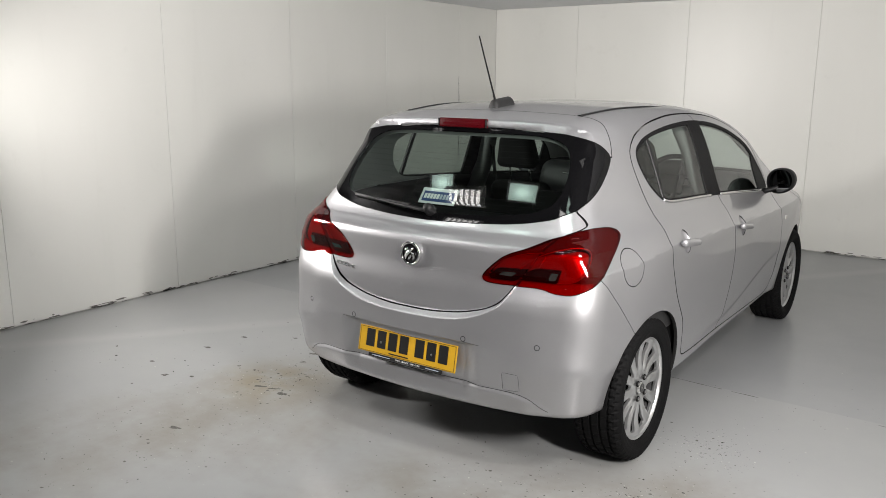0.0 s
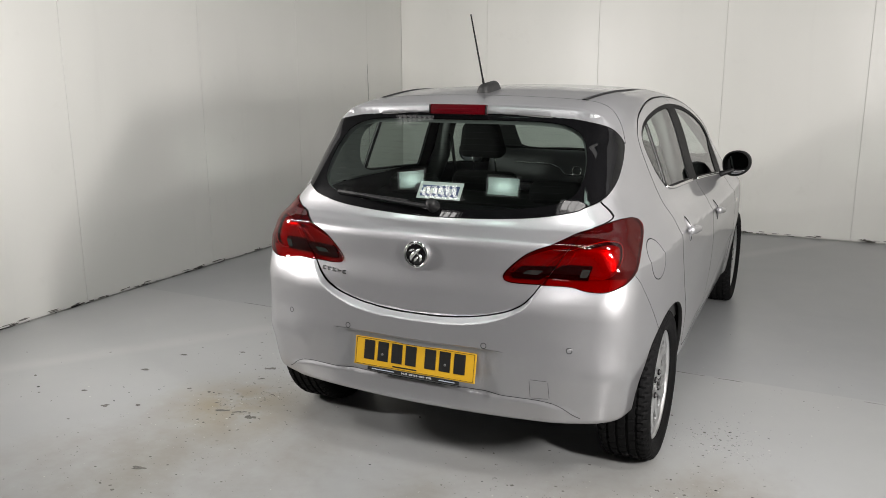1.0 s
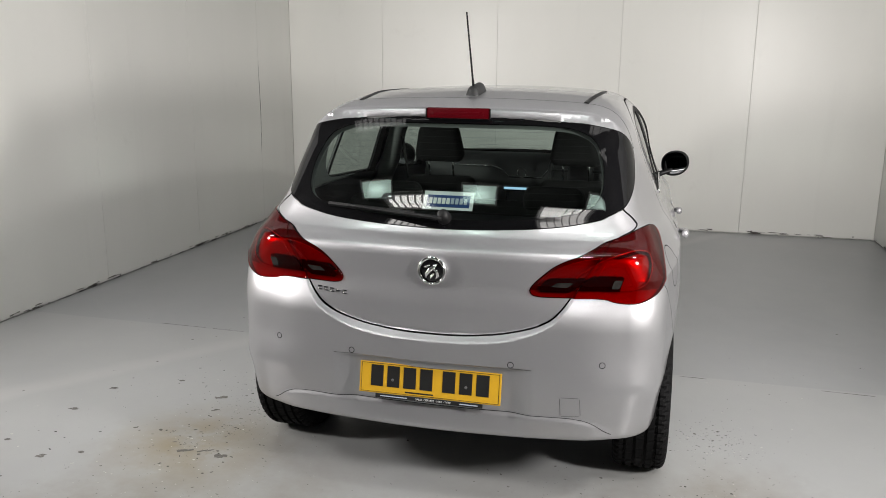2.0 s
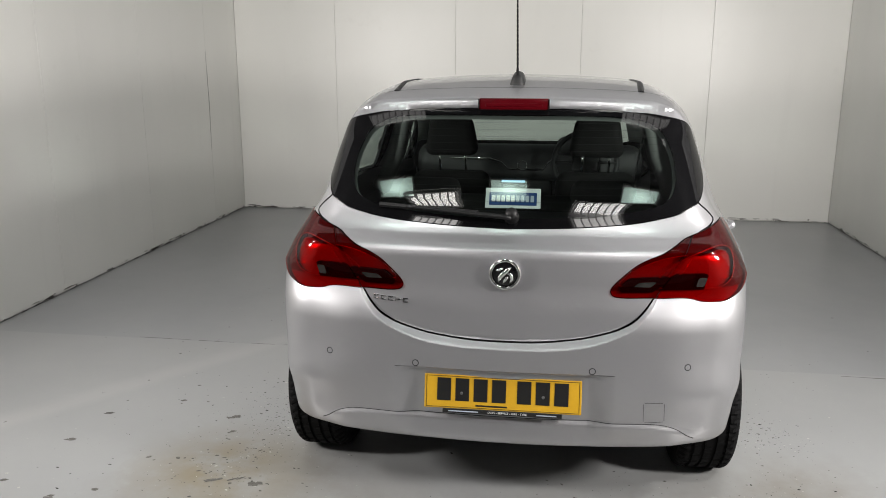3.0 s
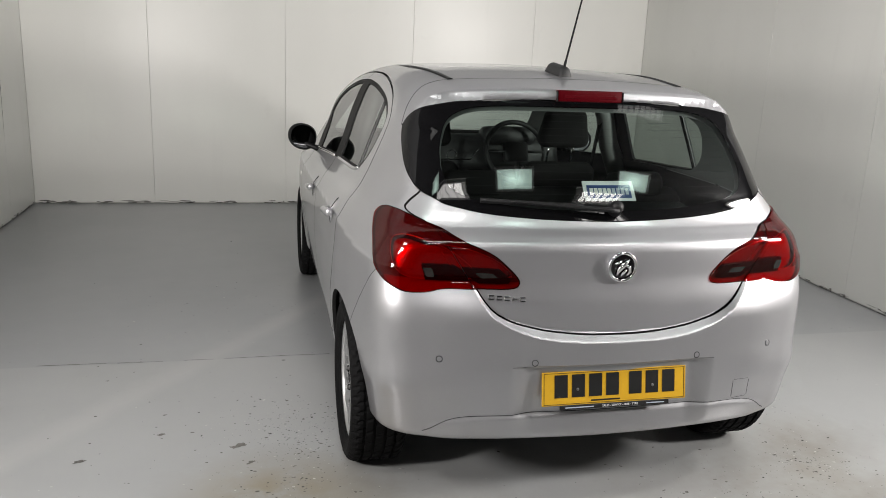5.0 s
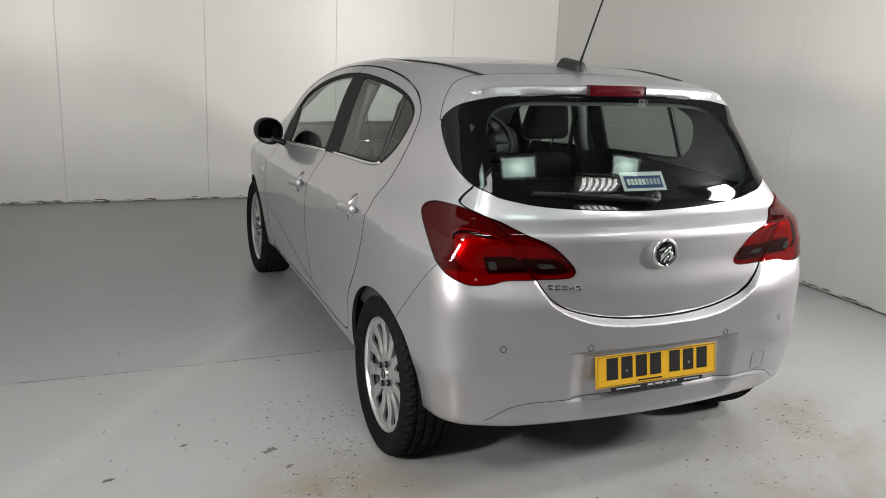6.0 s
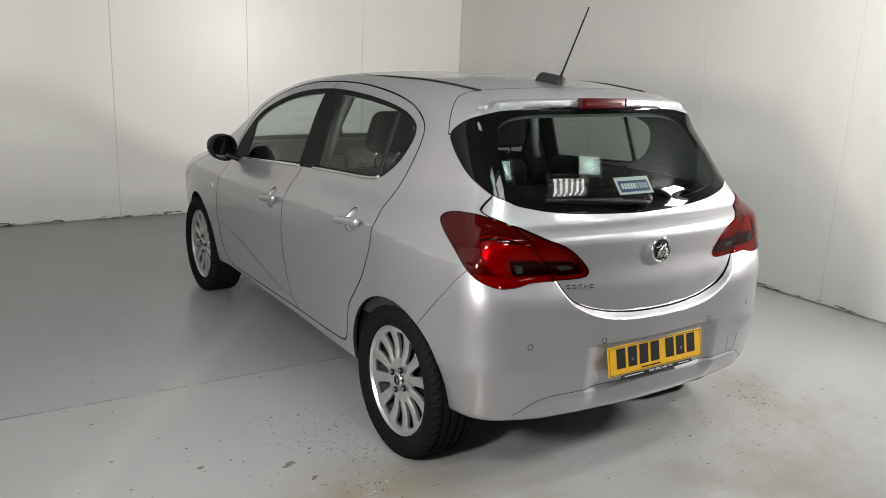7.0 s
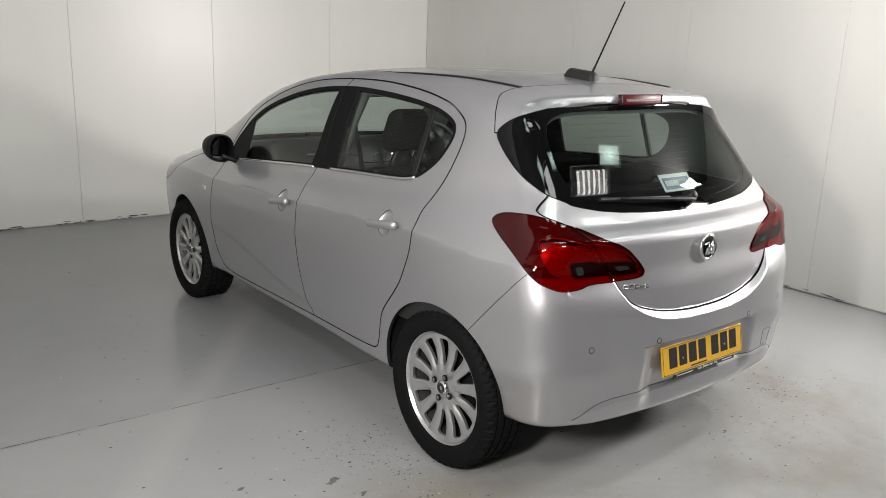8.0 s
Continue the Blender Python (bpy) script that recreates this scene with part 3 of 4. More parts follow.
def specks(seed, material, share, scale, label):
    """Chips and crumbs strewn over the floor, thickest where the tyres roll."""
    rnd = random.Random(seed)
    bm = bmesh.new()
    fields = [(-1.10, -.40, .24, 110, .012), (-1.0, .22, .26, 260, .009), (-1.0, -.10, .30, 200, .008), (-.85, -.95, .45, 160, .008), (-1.25, -1.55, .5, 90, .009),
              (1.02, -.38, .20, 170, .010), (1.06, .20, .20, 220, .009), (-1.25, -.9, .7, 160, .006), (.9, -.6, .5, 190, .007), (-1.9, -.6, .6, 34, .016),
              (.45, -.62, .40, 150, .009), (-1.6, .3, .7, 60, .012), (1.5, .9, .6, 40, .009), (0, -1.3, .9, 90, .008), (-.2, 1.0, 2.2, 60, .011), (-1.35, 1.9, .5, 40, .012)]
    for fx, fy, spread, count, big in fields:
        for _ in range(int(count * share)):
            x, y = rnd.gauss(fx, spread * .6), rnd.gauss(fy, spread * .6)
            r = scale * big * min(1.25, rnd.lognormvariate(-.9, .6))
            turn, flat = rnd.gauss(0, .5), rnd.uniform(.25, .8)
            k = rnd.randint(5, 8)
            ring = []
            for i in range(k):
                a = 2 * math.pi * i / k
                u, v = r * math.cos(a) * rnd.uniform(.6, 1.3), r * flat * math.sin(a) * rnd.uniform(.6, 1.3)
                ring.append(bm.verts.new((x + u * math.cos(turn) - v * math.sin(turn), y + u * math.sin(turn) + v * math.cos(turn), .0010)))
            top = bm.verts.new((x, y, .0010 + r * .2))
            for i in range(k):
                bm.faces.new((ring[i], ring[(i + 1) % k], top))
    ob = part("floor_chips", bm, material, None)
    return tagged(ob, label, "floor chips", kind="stuff")


DARKCHIP = plain("dark_crumbs", (.032, .030, .027), .9, vary=.5, scale=25)
PALECHIP = plain("pale_crumbs", (.50, .50, .47), .9, vary=.2, scale=25)


def floor_pits():
    """Larger ragged gouges where the paint has come away."""
    rnd = random.Random(41)
    bm = bmesh.new()
    for x, y, length, width, turn in ((-1.82, 0, .042, .016, 20), (-1.85, -.256, .046, .018, 10), (-1.11, -.507, .055, .020, 35), (-.94, -.495, .050, .026, 5), (-1.44, -.355, .018, .014, 0), (-1.03, -.47, .040, .012, 40),
                                      (-1.66, -.69, .040, .020, 0), (-1.03, -1.07, .050, .020, 10), (-1.90, -.61, .034, .016, 0), (-1.55, .18, .030, .018, 0), (-1.24, .04, .050, .030, 0), (-1.20, -.09, .030, .016, 30)):
        for _ in range(3):
            ox, oy, k = rnd.gauss(0, length * .25), rnd.gauss(0, width * .35), rnd.randint(8, 11)
            c, q = math.cos(math.radians(turn)), math.sin(math.radians(turn))
            ring = []
            for i in range(k):
                a, f = 2 * math.pi * i / k, rnd.uniform(.45, 1.1)
                u, v = ox + length * .5 * f * math.cos(a), oy + width * .5 * f * math.sin(a)
                ring.append(bm.verts.new((x + u * c - v * q, y + u * q + v * c, .0012)))
            top = bm.verts.new((x + ox * c - oy * q, y + ox * q + oy * c, .0030))
            for i in range(k):
                bm.faces.new((ring[i], ring[(i + 1) % k], top))
    ob = part("floor_gouges", bm, DIRT, None)
    return tagged(ob, "ragged dark gouges in the grey floor paint", "floor gouges", kind="stuff")


floor_pits()
specks(21, DIRT, .6, .75, "small brown-grey chips in the floor paint")
specks(22, DARKCHIP, .6, .55, "small dark crumbs strewn on the floor")
specks(23, PALECHIP, .4, .55, "small pale crumbs strewn on the floor")


def panel_light(x, y):
    """A square lamp in a shallow box, glass face down."""
    base = tagged(new("ceiling_light"), "square white panel lamp set in the ceiling", "light", "panel lights")
    base.location = (x, y, CEIL)
    part("frame", tube([(-.135, -.08, -.012), (.135, -.08, -.012), (.135, .08, -.012), (-.135, .08, -.012)], .012, 6, True), HOUSING, base)
    part("face", block((.25, .14, .004), pose(0, 0, -.006), 0), LAMPFACE, base)
    return base


def troffer(x, y):
    """A louvred tube lamp: tray, tubes and blades."""
    base = tagged(new("louvre_and_fill_light"), "louvred fluorescent tube lamp with bright blades, rear four added as fill", "light", "louvre lights")
    base.location = (x, y, CEIL)
    part("tray", block((.42, .34, .005), pose(0, 0, -.004), 0), TUBEFACE, base)
    blade = None
    for i in range(7):
        at = (-.18 + .06 * i, 0, -.03)
        if blade is None:
            blade = part("blade", block((.006, .30, .036), None, .0015, 1), HOUSING, base)
            blade.location = at
        else:
            b = put("blade", blade.data, base)
            b.location = at
    for sx, sy, px, py in ((.42, .008, 0, .165), (.42, .008, 0, -.165), (.008, .322, .206, 0), (.008, .322, -.206, 0)):
        part("side", block((sx, sy, .045), pose(px, py, -.028), .001, 1), HOUSING, base)
    return base


for lx, ly in PANEL_LAMPS:
    panel_light(lx, ly)
for lx, ly in TROFFERS_AND_FILL:
    troffer(lx, ly)


def strip_light(x, y):
    """A narrow louvred lamp under the ceiling."""
    base = tagged(new("strip_light"), "narrow louvred strip lamp under the ceiling", "light", "strip lights")
    base.location = (x, y, CEIL)
    part("tray", block((.40, .07, .005), pose(0, 0, -.004), 0), TUBEFACE, base)
    for i in range(9):
        part("blade", block((.006, .064, .014), pose(-.18 + .045 * i, 0, -.014), .001, 1), HOUSING, base)
    for k in (-1, 1):
        part("side", block((.40, .006, .020), pose(0, .037 * k, -.012), .001, 1), HOUSING, base)
    return base


for lx, ly in STRIPS:
    strip_light(lx, ly)


def wall_light(x, y, z, tilt, turn, w, h, watts):
    """A soft lamp on a bracket, turned into the bay."""
    base = tagged(new("wall_lamp"), "flat white lamp on a wall bracket", "light", "wall lamps")
    base.matrix_world = pose(x, y, z, tilt, 0, turn)
    part("housing", block((w + .06, h + .06, .05), pose(0, 0, .034), .012), HOUSING, base)
    part("face", block((w + .02, h + .02, .004), pose(0, 0, .005), 0), WALLFACE, base)
    part("bracket", block((.05, .20, .05), pose(0, 0, .08), .005), BLACK, base)
    inv = base.matrix_world.inverted()
    start, wall = base.matrix_world @ Vector((0, 0, .09)), EAST if x > 0 else WEST
    part("arm", tube([inv @ start, inv @ Vector((wall, start.y, start.z))], .016, 10), BLACK, base, "", True)
    return base


for w in WALL_LAMPS:
    wall_light(*w)

# ---- the car
car = tagged(new("car"), "silver five-door hatchback parked on the grey floor", "car")
car.matrix_world = pose(-.009, 0, 0, 0, 0, .6)

diag = lambda V: (V[:, 0] + V[:, 1]) * .7071
LAMP = rounded([(.384, .995), (.368, 1.016), (.33, 1.030), (.226, 1.036), (.095, 1.0), (0, .967), (-.089, .932), (-.141, .876), (-.168, .838), (-.158, .814), (-.057, .815), (.03, .817), (.065, .803), (.12, .800), (.155, .808), (.218, .833), (.288, .901), (.362, .965)], 2)
REARGLASS = rounded([(-.7, 1.392), (-.147, 1.392), (.175, 1.386), (.30, 1.356), (.350, 1.331), (.395, 1.289), (.360, 1.228), (.297, 1.157), (.206, 1.101), (.131, 1.077), (.105, 1.062), (-.02, 1.036), (-.179, 1.023), (-.354, 1.017), (-.7, 1.017)], 2)
CLEARPANE = rounded([(-.2, 1.372), (.30, 1.372), (.44, 1.362), (.52, 1.325), (.555, 1.24), (.56, 1.16), (.535, 1.105), (.46, 1.076), (.25, 1.052), (-.2, 1.044)], 2)
HATCH = rounded([(-.2, .663), (.06, .663), (.16, .668), (.262, .681), (.36, .707), (.42, .738), (.455, .778), (.477, .812), (.60, 1.0), (.690, 1.037), (.664, 1.068), (.628, 1.097), (.5, 1.25), (-.2, 1.25)], 2)
DLO = rounded([(1.96, .948), (1.853, .948), (1.203, 1.004), (.723, 1.037), (.33, 1.058), (.235, 1.078), (.140, 1.150), (.094, 1.246), (.110, 1.305), (.217, 1.346), (.38, 1.371), (.617, 1.390), (.924, 1.399), (1.202, 1.379), (1.43, 1.335), (1.67, 1.254), (1.845, 1.160), (1.965, 1.045), (1.985, .975)], 2)
DOORS = rounded([(.375, .345), (.352, .388), (.325, .50), (.30, .545), (.225, .63), (.175, .70), (.13, .82), (.125, .92), (.127, .985), (.066, 1.107), (.041, 1.233), (.055, 1.313), (.171, 1.371), (.388, 1.409), (.696, 1.431), (.978, 1.430), (1.288, 1.409), (1.529, 1.350), (1.741, 1.252), (1.87, 1.17), (1.99, 1.04), (2.005, .95), (2.02, .85), (2.043, .735), (2.068, .559), (2.048, .401), (1.972, .304), (1.5, .312), (.934, .322), (.43, .334)], 2)
BPILLAR = curve([.3, .4, .55, .72, .92, 1.01, 1.2, 1.43], [.925, .974, 1.016, 1.040, 1.037, 1.015, .99, .978])
SPOILER_Y = curve([0, .3, .46, .55, .616, .664, .75], [-.045, -.028, -.012, -.012, -.053, -.107, -.21])

whole = shell = base_skin()


def arch(cy_, r, cz=.315):
    def f(V):
        d = np.hypot(V[:, 1] - cy_, np.maximum(V[:, 2] - cz, 0)) - r
        return np.where(V[:, 0] > .55, d, 1)
    return f


_, shell = cut(shell, arch(-.028, .333)(shell.V))
_, shell = cut(shell, arch(2.50, .338)(shell.V))
lamp_skin, shell = gap_cut(shell, lambda V: np.where(V[:, 1] < .3, outline(LAMP, diag(V), V[:, 2]), 1), .003)
glass_skin, shell = gap_cut(shell, lambda V: np.where(V[:, 1] < .3, outline(REARGLASS, diag(V), V[:, 2]), 1), .003)
spoiler_skin, shell = gap_cut(shell, lambda V: np.maximum(V[:, 1] - SPOILER_Y(V[:, 0]), 1.287 - V[:, 2]), .005)
hatch_skin, shell = gap_cut(shell, lambda V: np.where((V[:, 1] < -.2) & (V[:, 2] < 1.2), outline(HATCH, V[:, 0], V[:, 2]), 1), .005)
bumper_skin, shell = gap_cut(shell, lambda V: np.maximum(V[:, 2] - (.601 - 1.123 * (V[:, 1] + .21)), V[:, 1] + .05), .0032)
dlo_skin, shell = gap_cut(shell, lambda V: np.where(V[:, 0] > .45, outline(DLO, V[:, 1], V[:, 2]), 1), .001)
doors_skin, shell = gap_cut(shell, lambda V: np.where(V[:, 0] > .45, outline(DOORS, V[:, 1], V[:, 2]), 1), .006)
door_rear_skin, door_front_skin = gap_cut(doors_skin, lambda V: V[:, 1] - BPILLAR(V[:, 2]), .006)
SCREEN = rounded([(-.2, 1.60), (.46, 1.62), (.53, 1.70), (.63, 2.15), (.66, 2.34), (.5, 2.43), (-.2, 2.50)], 2)
screen_skin, shell = gap_cut(shell, lambda V: np.where(V[:, 2] > .9, outline(SCREEN, V[:, 0], V[:, 1]), 1), .003)
BONNET = curve([2.0, 2.256, 2.497, 2.816, 3.1, 3.4], [.995, .946, .880, .735, .66, .62])
bonnet_skin, shell = gap_cut(shell, lambda V: np.maximum(np.maximum(BONNET(V[:, 1]) - V[:, 2], 2.53 - .09 * (V[:, 0] / .7) ** 2 * 2 - V[:, 1]), V[:, 1] - 3.26), .004)
roof_skin, shell = gap_cut(shell, lambda V: np.maximum(np.maximum(V[:, 0] - (.487 - .03 * step(.4, -.1, V[:, 1]) + .02 * step(.8, 1.6, V[:, 1])), V[:, 1] - 1.60), 1.3 - V[:, 2]), .010)
flap_field = lambda V: np.where(V[:, 0] > .6, np.hypot(V[:, 1] + .225, V[:, 2] - .872) - .074, 1)
flap_skin, shell_right = gap_cut(shell, flap_field, .0035)

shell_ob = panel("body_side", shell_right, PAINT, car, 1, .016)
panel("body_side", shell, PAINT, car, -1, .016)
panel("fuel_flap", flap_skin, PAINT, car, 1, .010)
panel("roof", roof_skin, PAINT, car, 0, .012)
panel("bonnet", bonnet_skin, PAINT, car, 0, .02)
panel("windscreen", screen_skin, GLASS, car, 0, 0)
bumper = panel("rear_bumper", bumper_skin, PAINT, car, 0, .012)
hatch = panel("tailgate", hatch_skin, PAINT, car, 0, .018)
panel("spoiler", spoiler_skin, PAINT, hatch, 0, .018)
pane_skin, frit_skin = cut(glass_skin, outline(CLEARPANE, glass_skin.V[:, 0], glass_skin.V[:, 2]))
panel("rear_window", pane_skin, GLASS_REAR, hatch, 0, 0, 0)
panel("window_border", frit_skin, FRIT, hatch, 0, .006, 0, "black glass border")

# roof channels and inner lining
for s in (1, -1):
    xs_ = lambda y: .487 - .03 * step(.4, -.1, y) + .02 * step(.8, 1.6, y)
    pts = [(s * float(xs_(y)), y, skin_z(float(xs_(y)), y) + .0005 - .006 * float(step(.6, .9, y))) for y in np.linspace(-.014, 1.58, 60)]
    part("roof_channel", tube(pts, .0115, 8, flat=.42), BLACK, car)

# doors, windows and pillars
for s, side in ((1, "right"), (-1, "left")):
    for skin, front in ((door_rear_skin, False), (door_front_skin, True)):
        hy, hz, hw = (1.20, .838, .108) if front else (.325, .892, .118)
        cy_, cz_ = hy - .012, hz + .002
        _, skin = cut(skin, np.where(skin.V[:, 0] > .5, np.hypot((skin.V[:, 1] - cy_) / .046, (skin.V[:, 2] - cz_) / .052) - 1, 1) * .05)
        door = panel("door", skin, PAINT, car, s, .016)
        cup = lathe([(1.02, .0005), (.99, -.004), (.88, -.013), (.66, -.020), (.35, -.023), (0, -.024)], 28)
        for v in cup.verts:
            y, z = cy_ + v.co.y * .0465, cz_ + v.co.z * .0525
            v.co = (s * (skin_x(y, z) + v.co.x * .8), y, z)
        bmesh.ops.recalc_face_normals(cup, faces=cup.faces[:])
        part("handle_cup", cup, PAINT, door, "", True)
        inset = .016
        if front:
            opening = lambda V: np.maximum(outline(DLO, V[:, 1], V[:, 2]) + inset, np.maximum(1.073 - .14 * (V[:, 2] - 1.03) - V[:, 1], V[:, 1] - 1.80))
            own = lambda V: BPILLAR(V[:, 2]) + .001 - V[:, 1]
        else:
            opening = lambda V: np.maximum(outline(DLO, V[:, 1], V[:, 2]) + inset, V[:, 1] - .862)
            own = lambda V: V[:, 1] - BPILLAR(V[:, 2]) + .001
        mine, _ = cut(dlo_skin, own(dlo_skin.V))
        pane, frame_skin = cut(mine, opening(mine.V))
        panel("window_frame", frame_skin, FRAMEBLACK, door, s, .012, -.002, "gloss black window frame")
        if front:
            panel("window", pane, GLASS, door, s, 0, -.006)
        else:
            bar = lambda V: np.abs(V[:, 1] - .276 - .04 * (V[:, 2] - 1.2)) - .013
            divider, rest = cut(pane, bar(pane.V))
            quarter, main = cut(rest, rest.V[:, 1] - .276 - .04 * (rest.V[:, 2] - 1.2))
            panel("window", main, GLASS, door, s, 0, -.006)
            panel("quarter_window", quarter, GLASS, door, s, 0, -.005)
            panel("window_divider", divider, BLACK, door, s, .010, -.001)
        # bright strip under the windows
        ends = (1.03, 1.86) if front else (.245, 1.005)
        low = DLO[(DLO[:, 1] < 1.10) & (DLO[:, 0] > ends[0]) & (DLO[:, 0] < ends[1])]
        low = low[np.argsort(low[:, 0])]
        ys_ = np.linspace(low[0, 0], low[-1, 0], 36)
        zs_ = np.interp(ys_, low[:, 0], low[:, 1])
        pts = [(s * (skin_x(y, z + .003) + .0035), y, z + .003) for y, z in zip(ys_, zs_)]
        part("window_strip", tube(pts, .0062, 8, flat=1.2), SATIN, door, "bright chrome strip", True)
        # handle: a bar over a thumb cup
        x0 = skin_x(hy, hz)
        rows = []
        for i in range(13):
            f = i / 12
            y = hy + hw - 2 * hw * f
            lift = .004 + .028 * float(step(0, .28, f)) - .004 * float(step(.8, 1, f))
            rows.append((s * (skin_x(y, hz - .03 * (f - .5) * -1) + lift - .006), y, hz + .03 * (f - .5)))
        part("handle", tube(rows, [.006, .009, .0115, .013, .0135, .014, .0145, .0148, .015, .0152, .0154, .0150, .0125], 12, flat=1.15), PAINT, door, "", True)
        if front:
            part("lock", lathe([(0, .004), (.008, .004), (.008, 0)], 14, pose(s * (x0 + .026), hy - hw * .83, hz + .02, 0, 0, 0 if s > 0 else 180)), CHROME, door)
    # side repeater
    y, z = 2.146, .755
    part("side_repeater", block((.008, .044, .022), pose(s * skin_x(y, z), y, z, 0, 0, 0), .003), REPEATER, car)

# inner lining, seen through the glass
lining = whole
lining = cut(lining, .52 - lining.V[:, 2])[0]
lining = cut(lining, np.maximum(-.56 - lining.V[:, 1], lining.V[:, 1] - 2.5))[0]
_, lining = cut(lining, np.where(lining.V[:, 0] > .45, outline(DLO, lining.V[:, 1], lining.V[:, 2]) + .014, 1))
_, lining = cut(lining, np.where((lining.V[:, 1] < .3), outline(CLEARPANE, lining.V[:, 0], lining.V[:, 2]) + .004, 1))
_, lining = cut(lining, np.where(lining.V[:, 2] > .9, outline(SCREEN, lining.V[:, 0], lining.V[:, 1]) + .01, 1))
_, lining = cut(lining, np.maximum(BONNET(lining.V[:, 1]) + .02 - lining.V[:, 2], 2.45 - lining.V[:, 1]))
dark, pale = cut(lining, lining.V[:, 2] - 1.055)
pillars, head = cut(pale, pale.V[:, 2] - 1.395)
panel("lower_trim", dark, PLASTIC, car, 0, 0, -.030)
panel("pillar_trim", pillars, TRIM, car, 0, 0, -.024)
panel("headliner", head, LINER, car, 0, 0, -.028)
for s in (1, -1):
    pts = [(s * (skin_x(y, z) - .075), y, z) for y, z in ((1.01, .90), (.99, 1.1), (.965, 1.25), (.95, 1.37))]
    part("door_pillar", tube(pts, [.058, .050, .046, .048], 12, flat=1.0), TRIM, car, "", True)

# ---- tail lamps
SPLIT = lambda V: V[:, 0] - (.481 + (V[:, 2] - .81) * .640)
inner_lamp, outer_lamp = gap_cut(lamp_skin, SPLIT, .004)
for s in (1, -1):
    for skin, name, base in ((outer_lamp, "tail_lamp", car), (inner_lamp, "tailgate_lamp", hatch)):
        lens = panel(name, skin, LENS, base, s, .016, .006, "glossy red lens")
        back = skin
        u, z, X = diag(back.V), back.V[:, 2], back.V[:, 0]
        rim_s = outline(LAMP, u, z)
        if name == "tail_lamp":
            bowl = rounded([(.222, .962), (.17, .976), (.09, .964), (.03, .940), (-.03, .89), (-.05, .845), (.03, .842), (.12, .842), (.165, .858), (.205, .91)], 2)
            smoke = np.array([(.096, .889), (.012, .889), (-.062, .840), (.082, .840)])
        else:
            bowl = rounded([(.06, .955), (-.03, .94), (-.10, .905), (-.135, .868), (-.14, .85), (-.05, .85), (.02, .88)], 1)
            smoke = np.array([(.004, .882), (-.112, .876), (-.142, .846), (-.138, .832), (-.058, .832)])
        smoke_skin, rest = cut(back, outline(smoke, u, z))
        bowl_skin, border = cut(rest, outline(bowl, diag(rest.V), rest.V[:, 2]))
        foot, border = cut(border, np.where(diag(border.V) > .22, 1, border.V[:, 2] - (.846 if name == "tail_lamp" else .838)))
        panel("reflector_border", border, REDDARK, lens, s, 0, -.006)
        panel("foot_reflector", foot, REDMID, lens, s, 0, -.010)
        panel("reflector", bowl_skin, RED, lens, s, .016, -.020)
        panel("smoked_window", smoke_skin, SMOKE, lens, s, .010, -.001, "smoked grey window")
        bulb = np.array([(.090, .880), (.066, .880), (.058, .850), (.080, .850)]) if name == "tail_lamp" else np.array([(-.045, .868), (-.092, .866), (-.108, .852), (-.064, .850)])
        bulb_skin, _ = cut(smoke_skin, outline(bulb, diag(smoke_skin.V), smoke_skin.V[:, 2]))
        panel("bulb_window", bulb_skin, CLEARLENS, lens, s, .004, .0068, "clear bulb window")
        # light guide: a raised line round the bowl
        pts = []
        for uu, zz in bowl:
            lo, hi = 0.0, .95
            for _ in range(40):
                mid = (lo + hi) / 2
                yy = uu / .7071 - mid
                lo, hi = (lo, mid) if body(mid, yy, zz) > 0 and mid > .3 else (mid, hi)
            pts.append((s * (lo - .006), uu / .7071 - lo + .004, zz))
        part("light_guide", tube(pts, .0018, 6, True), RED, lens, "", True)

# ---- high brake light, wiper, badge, lettering
zb = 1.409
yb = skin_y(0, zb)
brake = part("brake_light", block((.246, .030, .040), pose(0, yb + .004, zb, -4, 0, 0), .005, 3), BRAKE, hatch, "dark red high brake light", True)
part("lamp_strip", block((.20, .004, .012), pose(0, yb - .0112, zb - .002, -4, 0, 0), .0015), BRAKE, brake)
for s in (1, -1):
    part("end_gap", block((.002, .012, .036), pose(s * .1245, yb - .008, zb, -4), 0), BLACK, brake)

wiper = part("wiper", lathe([(0, .046), (.014, .044), (.021, .034), (.024, .012), (.026, 0)], 20, facing((.012, skin_y(.012, 1.052), 1.052)) @ pose(0, 0, 0, 0, -90, 0)), BLACK, hatch, "black rear wiper", True)
arm = []
for i in range(15):
    f = i / 14
    x, z = .012 - .36 * f, 1.053 + .022 * f
    arm.append((x, skin_y(x, z) - .034 + .014 * f, z + .004))
part("arm", tube(arm, [.013 - .007 * i / 14 for i in range(15)], 8, flat=.7), BLACK, wiper, "", True)
blade = []
for i in range(15):
    f = i / 14
    x, z = -.10 - .345 * f, 1.064 + .014 * f
    blade.append((x, skin_y(x, z) - .010, z))
part("blade", tube(blade, .0075, 6, flat=1.2), BLACK, wiper)

m = facing((0, skin_y(0, .888), .888)) @ pose(0, 0, 0, 0, -90, 0)
badge = part("badge", lathe([(.043, 0), (.050, .004), (.0525, .010), (.051, .016), (.046, .0185), (.041, .016), (.040, .010)], 48, m), CHROME, hatch, "round chrome badge", True)
part("disc", lathe([(0, .013), (.025, .012), (.041, .009)], 40, m), GLOSSBLACK, badge, "", True)
m2 = facing((0, skin_y(0, .888), .888))
